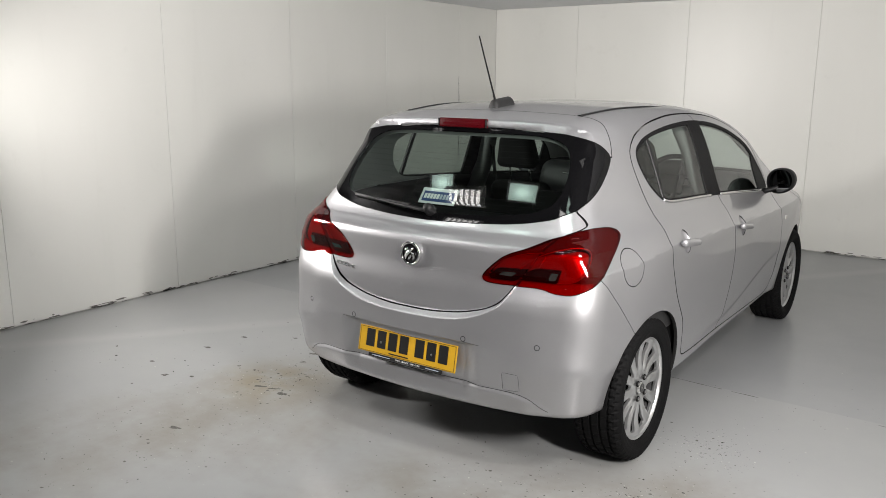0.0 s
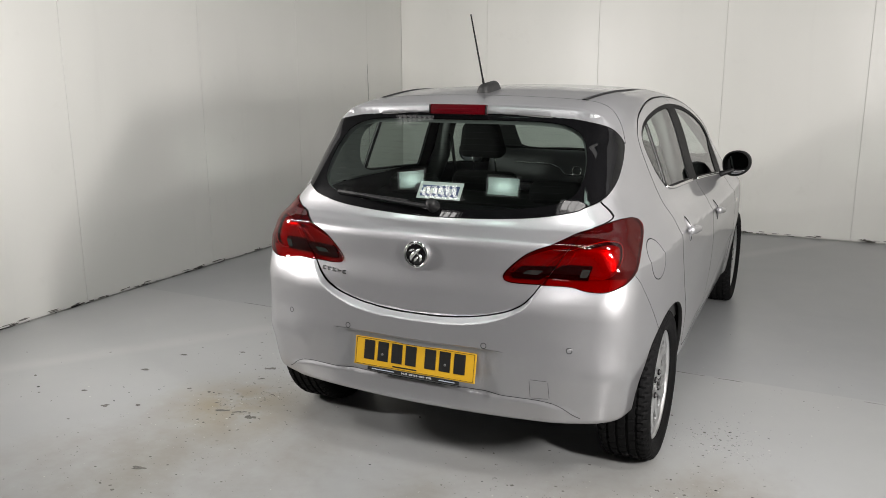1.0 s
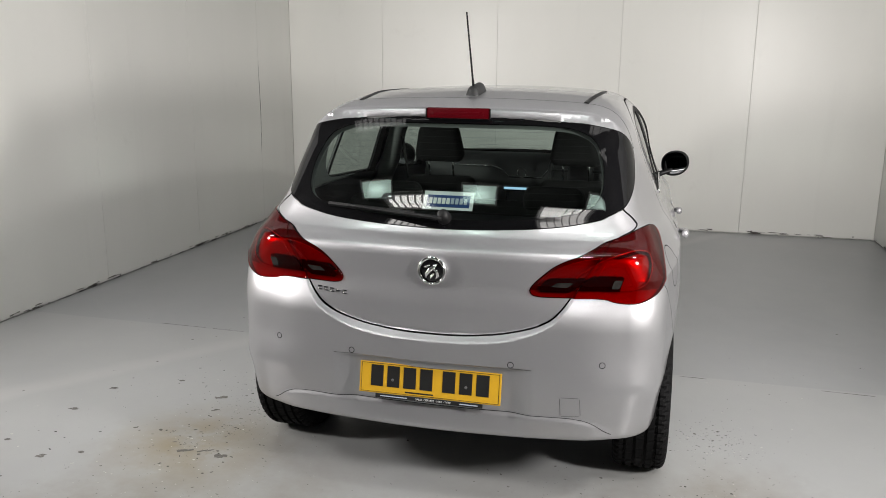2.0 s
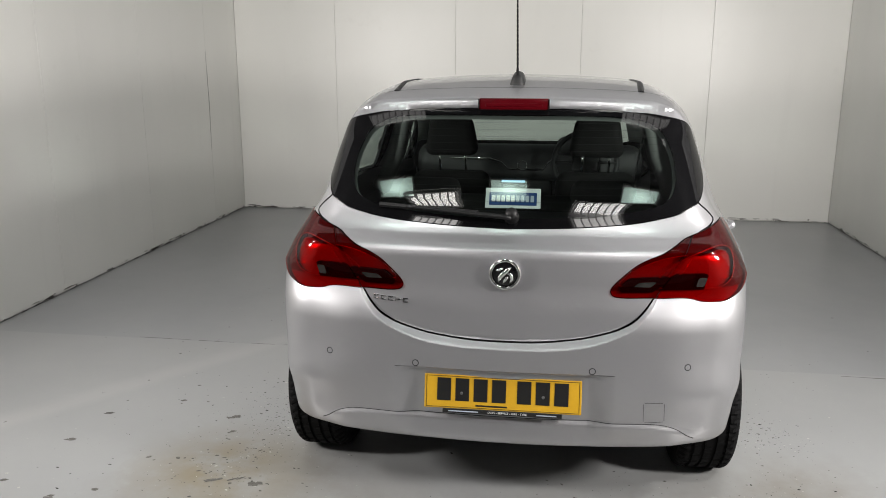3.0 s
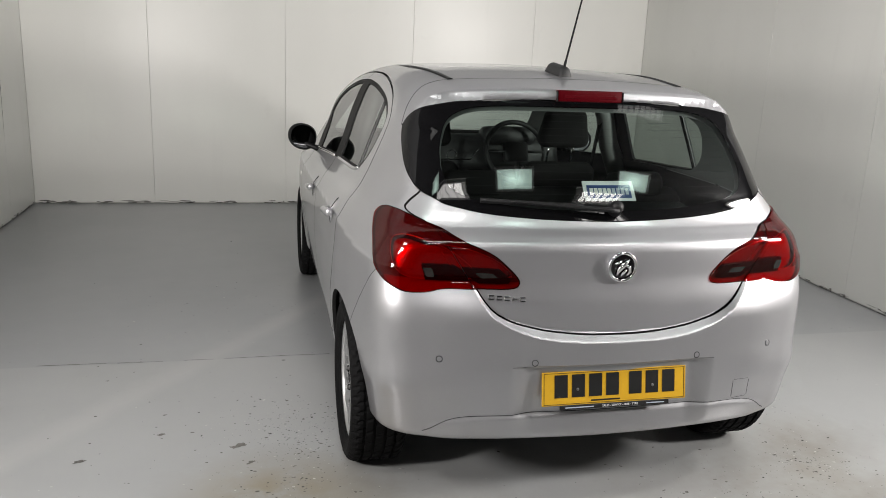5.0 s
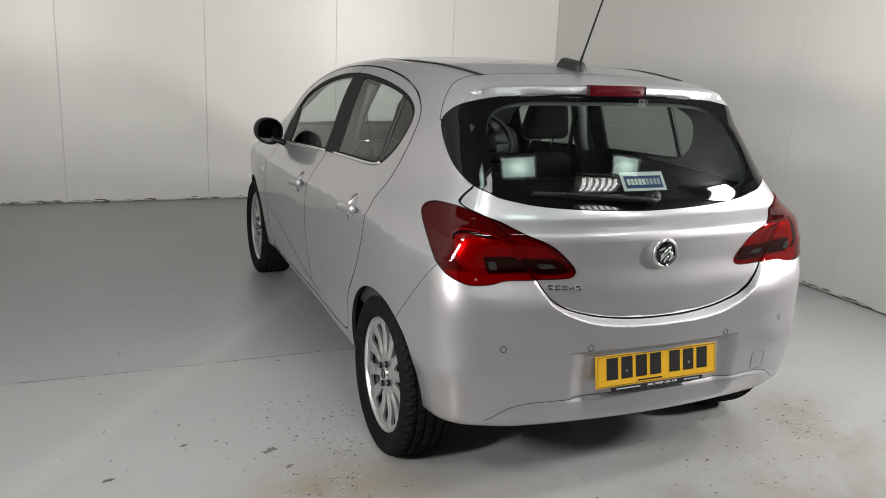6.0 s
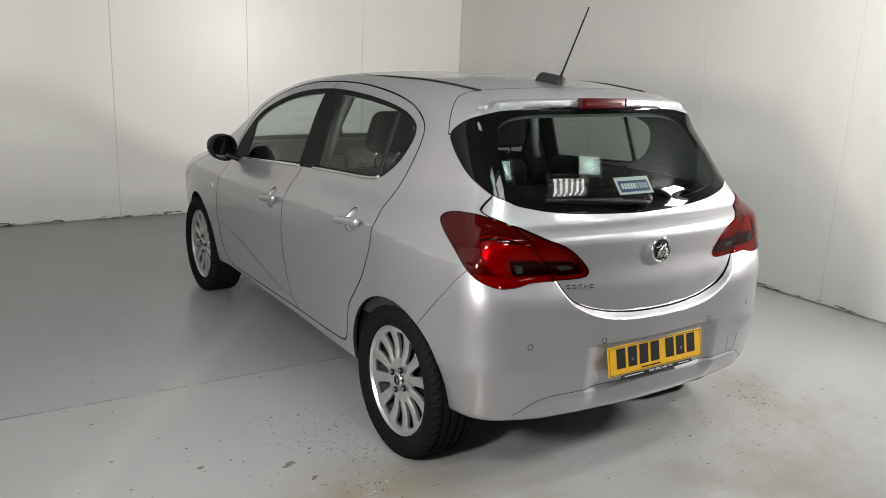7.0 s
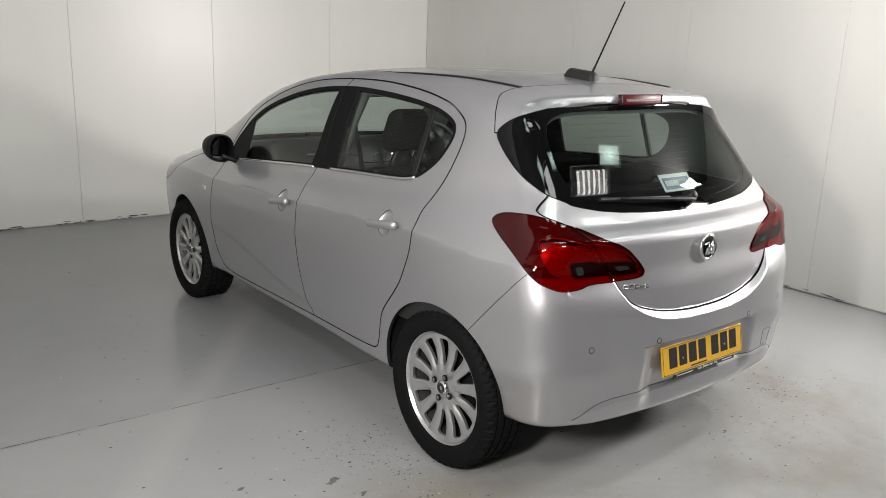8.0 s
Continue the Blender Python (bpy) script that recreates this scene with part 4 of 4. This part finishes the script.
for pts, r in (([(-.020, -.026, .015), (-.016, -.008, .019), (-.004, .006, .021), (.010, .018, .019), (.020, .026, .016)], [.004, .008, .009, .007, .003]),
               ([(.004, .008, .019), (.020, .002, .020), (.024, -.014, .018), (.014, -.028, .016)], [.003, .006, .006, .003]),
               ([(-.030, .012, .015), (-.018, .016, .018), (-.006, .022, .017)], [.002, .005, .003]),
               ([(-.006, -.030, .015), (.002, -.016, .018), (.010, -.006, .019)], [.003, .006, .004])):
    bm = tube(pts, r, 8)
    bm.transform(m2)
    part("relief", bm, CHROME, badge, "", True)

# model lettering as plain chrome bars
for i in range(5):
    x, z = -.432 + .0255 * i, .789 - .0016 * i
    for k in ((-1, 1) if i != 3 else (0,)):
        q = facing((x, skin_y(x, z), z))
        part("letter_bar", block((.019, .0042, .004), q @ pose(0, k * .0055, .002), .001, 1), CHROME, hatch)
    part("letter_bar", block((.0042, .015, .004), facing((x - .007, skin_y(x - .007, z), z)) @ pose(0, 0, .002), .001, 1), CHROME, hatch)

# heater lines on the rear glass
for i in range(13):
    z = 1.075 + .0225 * i
    w = .50 if z < 1.3 else .44
    pts = [(x, skin_y(abs(x), z) + .0015, z) for x in np.linspace(-w, w, 22)]
    part("heater_line", tube(pts, .00022, 4), PLASTIC, hatch)

# dealer sticker behind the rear glass
q = facing((.013, skin_y(.013, 1.114), 1.114)) @ pose(0, 0, -.012)
sticker = part("sticker", block((.186, .076, .0012), q, 0), WHITE, hatch, "white and blue dealer sticker")
part("field", block((.160, .049, .0012), q @ pose(0, -.003, .0014), 0), BLUE, sticker)
for i in range(9):
    w = .0125 if i < 5 else .0115
    part("mark", block((w, .024, .001), q @ pose(-.0655 + .0163 * i, -.003, .003), 0), WHITE if i < 5 else MARKGREY, sticker)

# ---- number plate with its strip
zp = .486
yp = min(skin_y(0, .54), skin_y(0, .43)) - .009
pm = pose(0, yp + .002, zp, 90 - 11, 0, 0)
plate = part("number_plate", block((.520, .113, .005), pm, .008, 3), YELLOW, bumper, "yellow plate with dark bars")
xs0 = -.2185
for i in range(7):
    x = xs0 + i * .061 + (.022 if i > 3 else 0)
    part("plate_bar", block((.046, .076, .0012), pm @ pose(x + .025, .008, .0031), 0), INK, plate)
for sx, sy, px, py in ((.506, .0014, 0, .0515), (.506, .0014, 0, -.0515), (.0014, .103, .2525, 0), (.0014, .103, -.2525, 0)):
    part("border_line", block((sx, sy, .0006), pm @ pose(px, py, .0029), 0), INK, plate)
part("small_line", block((.105, .0052, .0006), pm @ pose(-.035, -.0435, .0029), 0), INK, plate)
part("screw", lathe([(0, .003), (.005, .002), (.0055, 0)], 12, pm @ pose(-.135, -.004, .003, 0, -90, 0)), STEEL, plate)
part("screw", lathe([(0, .003), (.005, .002), (.0055, 0)], 12, pm @ pose(.135, -.004, .003, 0, -90, 0)), STEEL, plate)
strip = part("plate_strip", block((.395, .0145, .004), pm @ pose(.0, -.0645, .001), .001, 1), INK, plate, "black strip with small white words")


def words(text, size, m, material, parent):
    c = bpy.data.curves.new("words", "FONT")
    c.body, c.size, c.align_x, c.align_y, c.extrude = text, size, "CENTER", "CENTER", .0002
    c.materials.append(material)
    ob = put("words", c, parent)
    ob.matrix_basis = m
    return ob


words("SALES - SERVICE - HIRE - TYRE", .0098, pm @ pose(.018, -.0645, .0034), WHITE, strip)
part("line", block((.100, .0034, .0006), pm @ pose(-.128, -.0645, .0034), 0), MARKGREY, strip)
part("line", block((.066, .0034, .0006), pm @ pose(.147, -.0645, .0034), 0), MARKGREY, strip)

# ---- bumper details: sensors, towing cover, lower lip
for x, z in ((-.597, .592), (-.290, .582), (.290, .582), (.597, .592)):
    q = facing((x, skin_y(x, z), z)) @ pose(0, 0, 0, 0, -90, 0)
    sensor = part("parking_sensor", lathe([(0, .0006), (.0080, .0006), (.0088, 0), (.0088, -.004)], 24, q), PAINT, bumper)
    part("ring", lathe([(.0088, .0004), (.0098, .0007), (.0112, .0007), (.0118, -.002)], 24, q), BLACK, sensor)
for (x0, z0), (x1, z1) in (((.460, .472), (.528, .472)), ((.528, .472), (.532, .402)), ((.532, .402), (.464, .400)), ((.464, .400), (.460, .472))):
    pts = [(x0 + (x1 - x0) * f, skin_y(x0 + (x1 - x0) * f, z0 + (z1 - z0) * f) - .0002, z0 + (z1 - z0) * f) for f in np.linspace(.06, .94, 8)]
    part("tow_cover_gap", tube(pts, .0007, 5), BLACK, bumper)
lip = [(-.637, .322), (-.605, .352), (-.565, .380), (-.50, .394), (-.40, .396), (0, .397), (.40, .396), (.50, .394), (.565, .380), (.605, .352), (.637, .322)]
lx_ = np.linspace(-.637, .637, 90)
lz_ = np.interp(lx_, [p[0] for p in lip], [p[1] for p in lip])
lz_ = np.convolve(np.pad(lz_, 2, "edge"), np.ones(5) / 5, "valid")
part("lip_gap", tube([(x, skin_y(abs(x), z) + .0005, z) for x, z in zip(lx_, lz_)], .0016, 6), BLACK, bumper)
# thin black tubes draw the shade under the plate recess's upper edge
for s in (1, -1):
    pts = [(s * x, skin_y(x, .5655) - .0004, .5655 + .006 * (x - .27)) for x in np.linspace(.285, .362, 10)]
    part("recess_shade", tube(pts, .0008, 5), BLACK, bumper)

# ---- aerial
za = skin_z(0, .09)
aerial = part("aerial", block((.064, .185, .050), pose(0, .100, za + .014, 5), .019, 4, (.55, .80)), PLASTIC, car, "black roof aerial", True)
mast = [(0, .040 - .140 * f, za + .030 + .280 * f) for f in np.linspace(0, 1, 34)]
part("mast", tube(mast, [(.0055 if i < 3 else .0040 + .0006 * (i % 2)) * (1 - .25 * i / 33) for i in range(34)], 7), BLACK, aerial, "", True)

# ---- mirrors
def mirror(s):
    """A domed housing open to the rear, with its glass, rim and foot."""
    at = pose(s * .868, 1.872, 1.012, 0, s * -4, s * -9)
    turn = pose(0, 0, 0, 0, 0, 90)
    dome = lathe([(.90, -.012), (1.0, 0), (1.0, .022), (.96, .048), (.84, .075), (.62, .098), (.32, .112), (0, .116)], 36)
    for v in dome.verts:
        k, f = math.hypot(v.co.y, v.co.z), 1.0
        a_ = math.atan2(v.co.z, v.co.y)
        r = (abs(math.cos(a_)) ** 2.2 + abs(math.sin(a_)) ** 2.2) ** (-1 / 2.2)
        v.co.y *= r * .082
        v.co.z *= r * .076
        v.co.z += .10 * v.co.y * s * -1 * (1 if v.co.z < 0 else .35)
    dome.transform(at @ turn)
    head_ = part("mirror", dome, BLACK, car, "black door mirror", True)
    glass = lathe([(0, .0005), (.97, 0), (.97, .006)], 36)
    for v in glass.verts:
        a_ = math.atan2(v.co.z, v.co.y)
        r = (abs(math.cos(a_)) ** 2.2 + abs(math.sin(a_)) ** 2.2) ** (-1 / 2.2)
        v.co.y *= r * .073
        v.co.z *= r * .067
        v.co.z += .10 * v.co.y * s * -1 * (1 if v.co.z < 0 else .35)
    glass.transform(at @ turn @ pose(.008, 0, 0, 0, 3, s * -9))
    part("mirror_glass", glass, MIRROR, head_, "mirror glass")
    part("mirror_arm", tube([(s * .772, 1.885, .940), (s * .80, 1.888, .950), (s * .835, 1.895, .962), (s * .868, 1.91, .985)], [.024, .020, .018, .024], 12, flat=.8), BLACK, head_, "", True)


for s in (1, -1):
    mirror(s)

# ---- wheels
TYRE_R, RIM_R = .311, .226


def tyre_mesh():
    half = .1025
    prof = []
    side = [(RIM_R - .004, .082), (RIM_R + .006, .092), (RIM_R + .03, .1015), (RIM_R + .05, .1035), (TYRE_R - .022, .1005), (TYRE_R - .010, .0935), (TYRE_R - .003, .084)]
    tread, grooves = [], (.056, .020, -.020, -.056)
    for g in grooves:
        tread += [(TYRE_R - .0, g + .0062), (TYRE_R - .009, g + .0050), (TYRE_R - .009, g - .0050), (TYRE_R - .0, g - .0062)]
    prof = side + [(TYRE_R, .074)] + tread + [(TYRE_R, -.074)] + [(r, -x) for r, x in side[::-1]]
    n, k = len(prof), 216
    verts, faces = [], []
    for i in range(k):
        a = 2 * math.pi * i / k
        for r, x in prof:
            if r > TYRE_R - .012 and abs(x) > .058 and (i + (2 if abs(x) < .08 else 0)) % 4 == 0:
                r -= .0065
            if r > TYRE_R - .002 and abs(x) < .05 and (i + int(x * 300)) % 6 == 0:
                r -= .004
            verts.append((x, r * math.cos(a), r * math.sin(a)))
    for i in range(k):
        for j in range(n - 1):
            p, q = i * n + j, ((i + 1) % k) * n + j
            faces.append((p, q, q + 1, p + 1))
    me = mesh_of("tyre", verts, faces, RUBBER, False)
    bm = bmesh.new()
    bm.from_mesh(me)
    bmesh.ops.recalc_face_normals(bm, faces=bm.faces[:])
    bm.to_mesh(me)
    bm.free()
    return me


def spider_mesh():
    """The cast face of the wheel: a dished disc with twelve slots."""
    R = np.concatenate([np.linspace(.0, .07, 8), np.linspace(.075, RIM_R - .012, 46)])
    A = np.linspace(0, 2 * math.pi, 361)[:-1]
    r, a = np.meshgrid(R, A, indexing="ij")
    V = np.stack([0 * r, r * np.cos(a), r * np.sin(a)], -1).reshape(-1, 3)
    i = np.arange(len(R) * 360).reshape(len(R), 360)
    j = np.roll(i, -1, 1)
    quad = np.stack([i[:-1], i[1:], j[1:], j[:-1]], -1).reshape(-1, 4)
    T = np.concatenate([quad[:, :3], quad[:, [0, 2, 3]]])
    sk = Skin(V, T)

    def local(V):
        rr, aa = np.hypot(V[:, 1], V[:, 2]), np.arctan2(V[:, 2], V[:, 1])
        sec = (aa / (2 * math.pi) * 12 + .03) % 1 - .5
        return rr, sec * 2 * math.pi / 12 * rr
    rr, t = local(V)
    w = .0062 + .0200 * np.clip((rr - .085) / .105, 0, 1)
    dr = np.abs(rr - .143) - .054
    s = np.hypot(np.maximum(np.abs(t) - w + .012, 0), np.maximum(dr + .012, 0)) - .012
    _, sk = cut(sk, s)
    V, T = sk.V, sk.T
    rr, t = local(V)
    span = np.maximum(.26 * rr, .01)
    ridge = .008 * np.cos(np.clip((np.abs(np.abs(t) - span)) / span * 2.6, 0, math.pi / 2)) * step(.06, .10, rr) * (1 - .6 * step(.17, .21, rr))
    x = .010 - .010 * step(.03, .14, rr) + .012 * step(.15, RIM_R, rr) + ridge - .012 * (1 - step(.030, .034, rr))
    V = V.copy()
    V[:, 0] = x
    e = np.concatenate([T[:, [0, 1]], T[:, [1, 2]], T[:, [2, 0]]])
    _, idx, cnt = np.unique(np.sort(e, 1), axis=0, return_index=True, return_counts=True)
    e = e[idx[cnt == 1]]
    rim = np.unique(e)
    back = np.zeros(len(V), int)
    back[rim] = np.arange(len(rim))
    k = len(V)
    low = V[rim] - np.array([.012, 0, 0])
    V = np.concatenate([V, V[rim], low])
    p, q = back[e[:, 0]], back[e[:, 1]]
    n = len(rim)
    T = np.concatenate([T, np.stack([k + p, k + q, k + n + q], 1), np.stack([k + p, k + n + q, k + n + p], 1)])
    me = mesh_of("spokes", V, T, ALLOY)
    bm = bmesh.new()
    bm.from_mesh(me)
    bmesh.ops.recalc_face_normals(bm, faces=bm.faces[:])
    bm.to_mesh(me)
    bm.free()
    return me


def wheel():
    base = put("wheel", tyre_mesh(), car)
    base.name = "wheel"
    tagged(base, "black tyre on a twelve-spoke silver alloy wheel")
    rim = part("rim", lathe([(RIM_R - .016, .060), (RIM_R - .006, .076), (RIM_R - .001, .083), (RIM_R + .003, .084), (RIM_R + .004, .078), (RIM_R - .004, .070)], 72), ALLOY, base, "", True)
    part("barrel", lathe([(RIM_R - .010, .066), (RIM_R - .022, .02), (RIM_R - .026, -.06), (RIM_R - .01, -.09)], 48), BARREL, base, "", True)
    sp = put("spokes", spider_mesh(), base)
    sp.location = (.058, 0, 0)
    part("cap", lathe([(0, .0), (.018, -.001), (.026, -.004), (.029, -.010)], 32, pose(.078, 0, 0)), CHROME, base, "", True)
    part("cap_mark", lathe([(.010, .0012), (.020, .0012), (.020, -.004)], 28, pose(.0785, 0, 0)), GLOSSBLACK, base)
    for i in range(4):
        a = math.pi / 4 + i * math.pi / 2 + .12
        part("bolt", lathe([(0, .006), (.006, .006), (.0085, .004), (.0085, -.008)], 6, pose(.076, .050 * math.cos(a), .050 * math.sin(a))), STEEL, base)
        # black raised ring imitates the shade of a bolt recess
        part("bolt_recess_shade", lathe([(.0088, .001), (.0125, .0015), (.0130, -.004)], 20, pose(.0745, .050 * math.cos(a), .050 * math.sin(a))), UNDER, base)
    part("brake_disc", lathe([(.03, .012), (.128, .012), (.128, -.002), (.03, -.002)], 48), UNDER, base)
    # added dark disc stands in for the shade seen through the slots
    part("slot_shade_disc", lathe([(0, -.03), (RIM_R - .03, -.03), (RIM_R - .03, -.035)], 40), UNDER, base)
    return base


w0 = wheel()
W0_POSES = [pose(.740, -.040, .307), pose(.746, 2.51, .307), pose(-.740, -.040, .307, 0, 0, 180) @ pose(0, 0, 0, 17), pose(-.746, 2.51, .307, 0, 0, 180) @ pose(0, 0, 0, 40)]
for m_ in W0_POSES[1:]:
    copy_thing(w0, m_)
w0.matrix_basis = W0_POSES[0]

# wheel houses, floor pan, axle, exhaust
for s in (1, -1):
    for y in (-.028, 2.50):
        prof = [(y + .352 * math.cos(a), .315 + .352 * math.sin(a)) for a in np.linspace(-.10, math.pi + .10, 30)]
        verts = [(s * x, py, pz) for x in (.84, .50) for py, pz in prof]
        n = len(prof)
        faces = [(i, i + 1, n + i + 1, n + i) for i in range(n - 1)]
        # inner cheek
        verts.append((s * .50, y, .30))
        faces += [(n + i, n + i + 1, 2 * n) for i in range(n - 1)]
        v = [(vx if abs(vx) < .8 else s * min(.84, skin_x(py, max(pz, .22)) - .012), py, pz) for vx, py, pz in verts]
        put("wheel_house", mesh_of("wheel_house", v, faces, UNDER), car)
part("floor_pan", block((1.36, 3.3, .04), pose(0, 1.35, .26), .01), UNDER, car)
part("rear_valance", block((1.02, .26, .05), pose(0, -.34, .315), .02), UNDER, car)
part("rear_axle", tube([(-.66, 0, .28), (-.3, .06, .27), (.3, .06, .27), (.66, 0, .28)], .035, 10), UNDER, car, "", True)
part("silencer", tube([(-.42, -.30, .275), (-.30, -.30, .27), (.12, -.30, .27), (.24, -.30, .275)], [.05, .085, .085, .05], 14, flat=.75), STEEL, car, "", True)

# ---- cabin
part("parcel_shelf", block((1.10, .52, .03), pose(0, -.20, .955, 3), .012), PLASTIC, car)
part("cabin_floor", block((1.30, 2.3, .04), pose(0, 1.2, .36), .01), UNDER, car)


def seat(x, name="front_seat"):
    ob = part(name, block((.48, .14, .58), pose(x, .99, .735, 17), .055, 4, (.80, .75)), FABRIC, car, "dark fabric car seat", True)
    part("cushion", block((.50, .50, .16), pose(x, 1.27, .50, 6), .05, 4), FABRIC, ob, "", True)
    part("headrest", block((.275, .115, .200), pose(x * .985, .865, 1.195, 10), .057, 6, (.74, .8)), FABRIC, ob, "", True)
    for k in (-.065, .065):
        part("headrest_post", tube([(x * .985 + k, .925, .98), (x * .985 + k, .880, 1.12)], .0055, 8), CHROME, ob, "", True)
    return ob


seat(-.36)
seat(.36)
bench = part("rear_seat", block((1.16, .15, .52), pose(0, .13, .78, 16), .05, 4, (.96, .8)), FABRIC, car, "dark fabric rear bench", True)
part("bench_cushion", block((1.2, .46, .16), pose(0, .40, .52), .05, 4), FABRIC, bench, "", True)
for x in (-.34, .34):
    part("headrest", block((.26, .09, .10), pose(x, .045, 1.055, 12), .04, 4, (.9, .8)), FABRIC, bench, "", True)
dash = part("dashboard", block((1.36, .55, .22), pose(0, 1.93, .93, -7), .07, 5, (.98, .85)), PLASTIC, car, "black dashboard with bright trim line", True)
part("console", block((.30, .20, .30), pose(0, 1.84, .82, -12), .03, 3), PLASTIC, dash, "", True)
trim = [(-.46, 1.655, .985), (-.22, 1.64, .985), (-.15, 1.625, .965), (-.11, 1.615, .925), (.09, 1.615, .925), (.12, 1.625, .965), (.15, 1.635, .985)]
part("trim_line", tube(trim, .004, 6), CHROME, dash, "", True)
part("dial_ring", tube([(-.03 + .028 * math.cos(a), 1.60, .952 + .028 * math.sin(a)) for a in np.linspace(0, 6.283, 24, endpoint=False)], .003, 6, True), CHROME, dash)
screen = part("screen", block((.155, .012, .086), pose(-.085, 1.722, .868, -10), .004, 2), GLOSSBLACK, dash, "lit dashboard screen")
part("screen_face", block((.142, .002, .062), pose(-.085, 1.7105, .864, -10), 0), SCREENFACE, screen, "pale blue lit display")
part("binnacle", block((.34, .16, .11), pose(.34, 1.72, 1.055, -8), .045, 4), PLASTIC, dash, "", True)
sw = pose(.33, 1.52, .985, 66, 0, 0)
ring = lambda r, k=40: [sw @ Vector((r * math.cos(a), r * math.sin(a), 0)) for a in np.linspace(0, 2 * math.pi, k, endpoint=False)]
wheel_ = part("steering_wheel", tube(ring(.178), .015, 10, True), PLASTIC, car, "black steering wheel", True)
part("steering_hub", block((.15, .12, .04), sw, .018, 3), PLASTIC, wheel_, "", True)
part("hub_mark", tube(ring(.022, 24), .003, 6, True), CHROME, wheel_)
for a in (0, math.pi, -math.pi / 2):
    part("spoke", tube([sw @ Vector((.06 * math.cos(a), .06 * math.sin(a), 0)), sw @ Vector((.172 * math.cos(a), .172 * math.sin(a), 0))], .014, 8, flat=.6), PLASTIC, wheel_, "", True)
part("cabin_mirror", block((.21, .03, .06), pose(0, 1.62, 1.325, 8), .014, 3), BLACK, car, "", True)
part("mirror_stem", tube([(0, 1.64, 1.34), (0, 1.70, 1.365)], .008, 8), BLACK, car)
for s in (1, -1):
    part("seat_belt", tube([(s * .60, .96, 1.30), (s * .56, .95, 1.05), (s * .52, .96, .75)], .02, 6, flat=.1), BLACK, car)
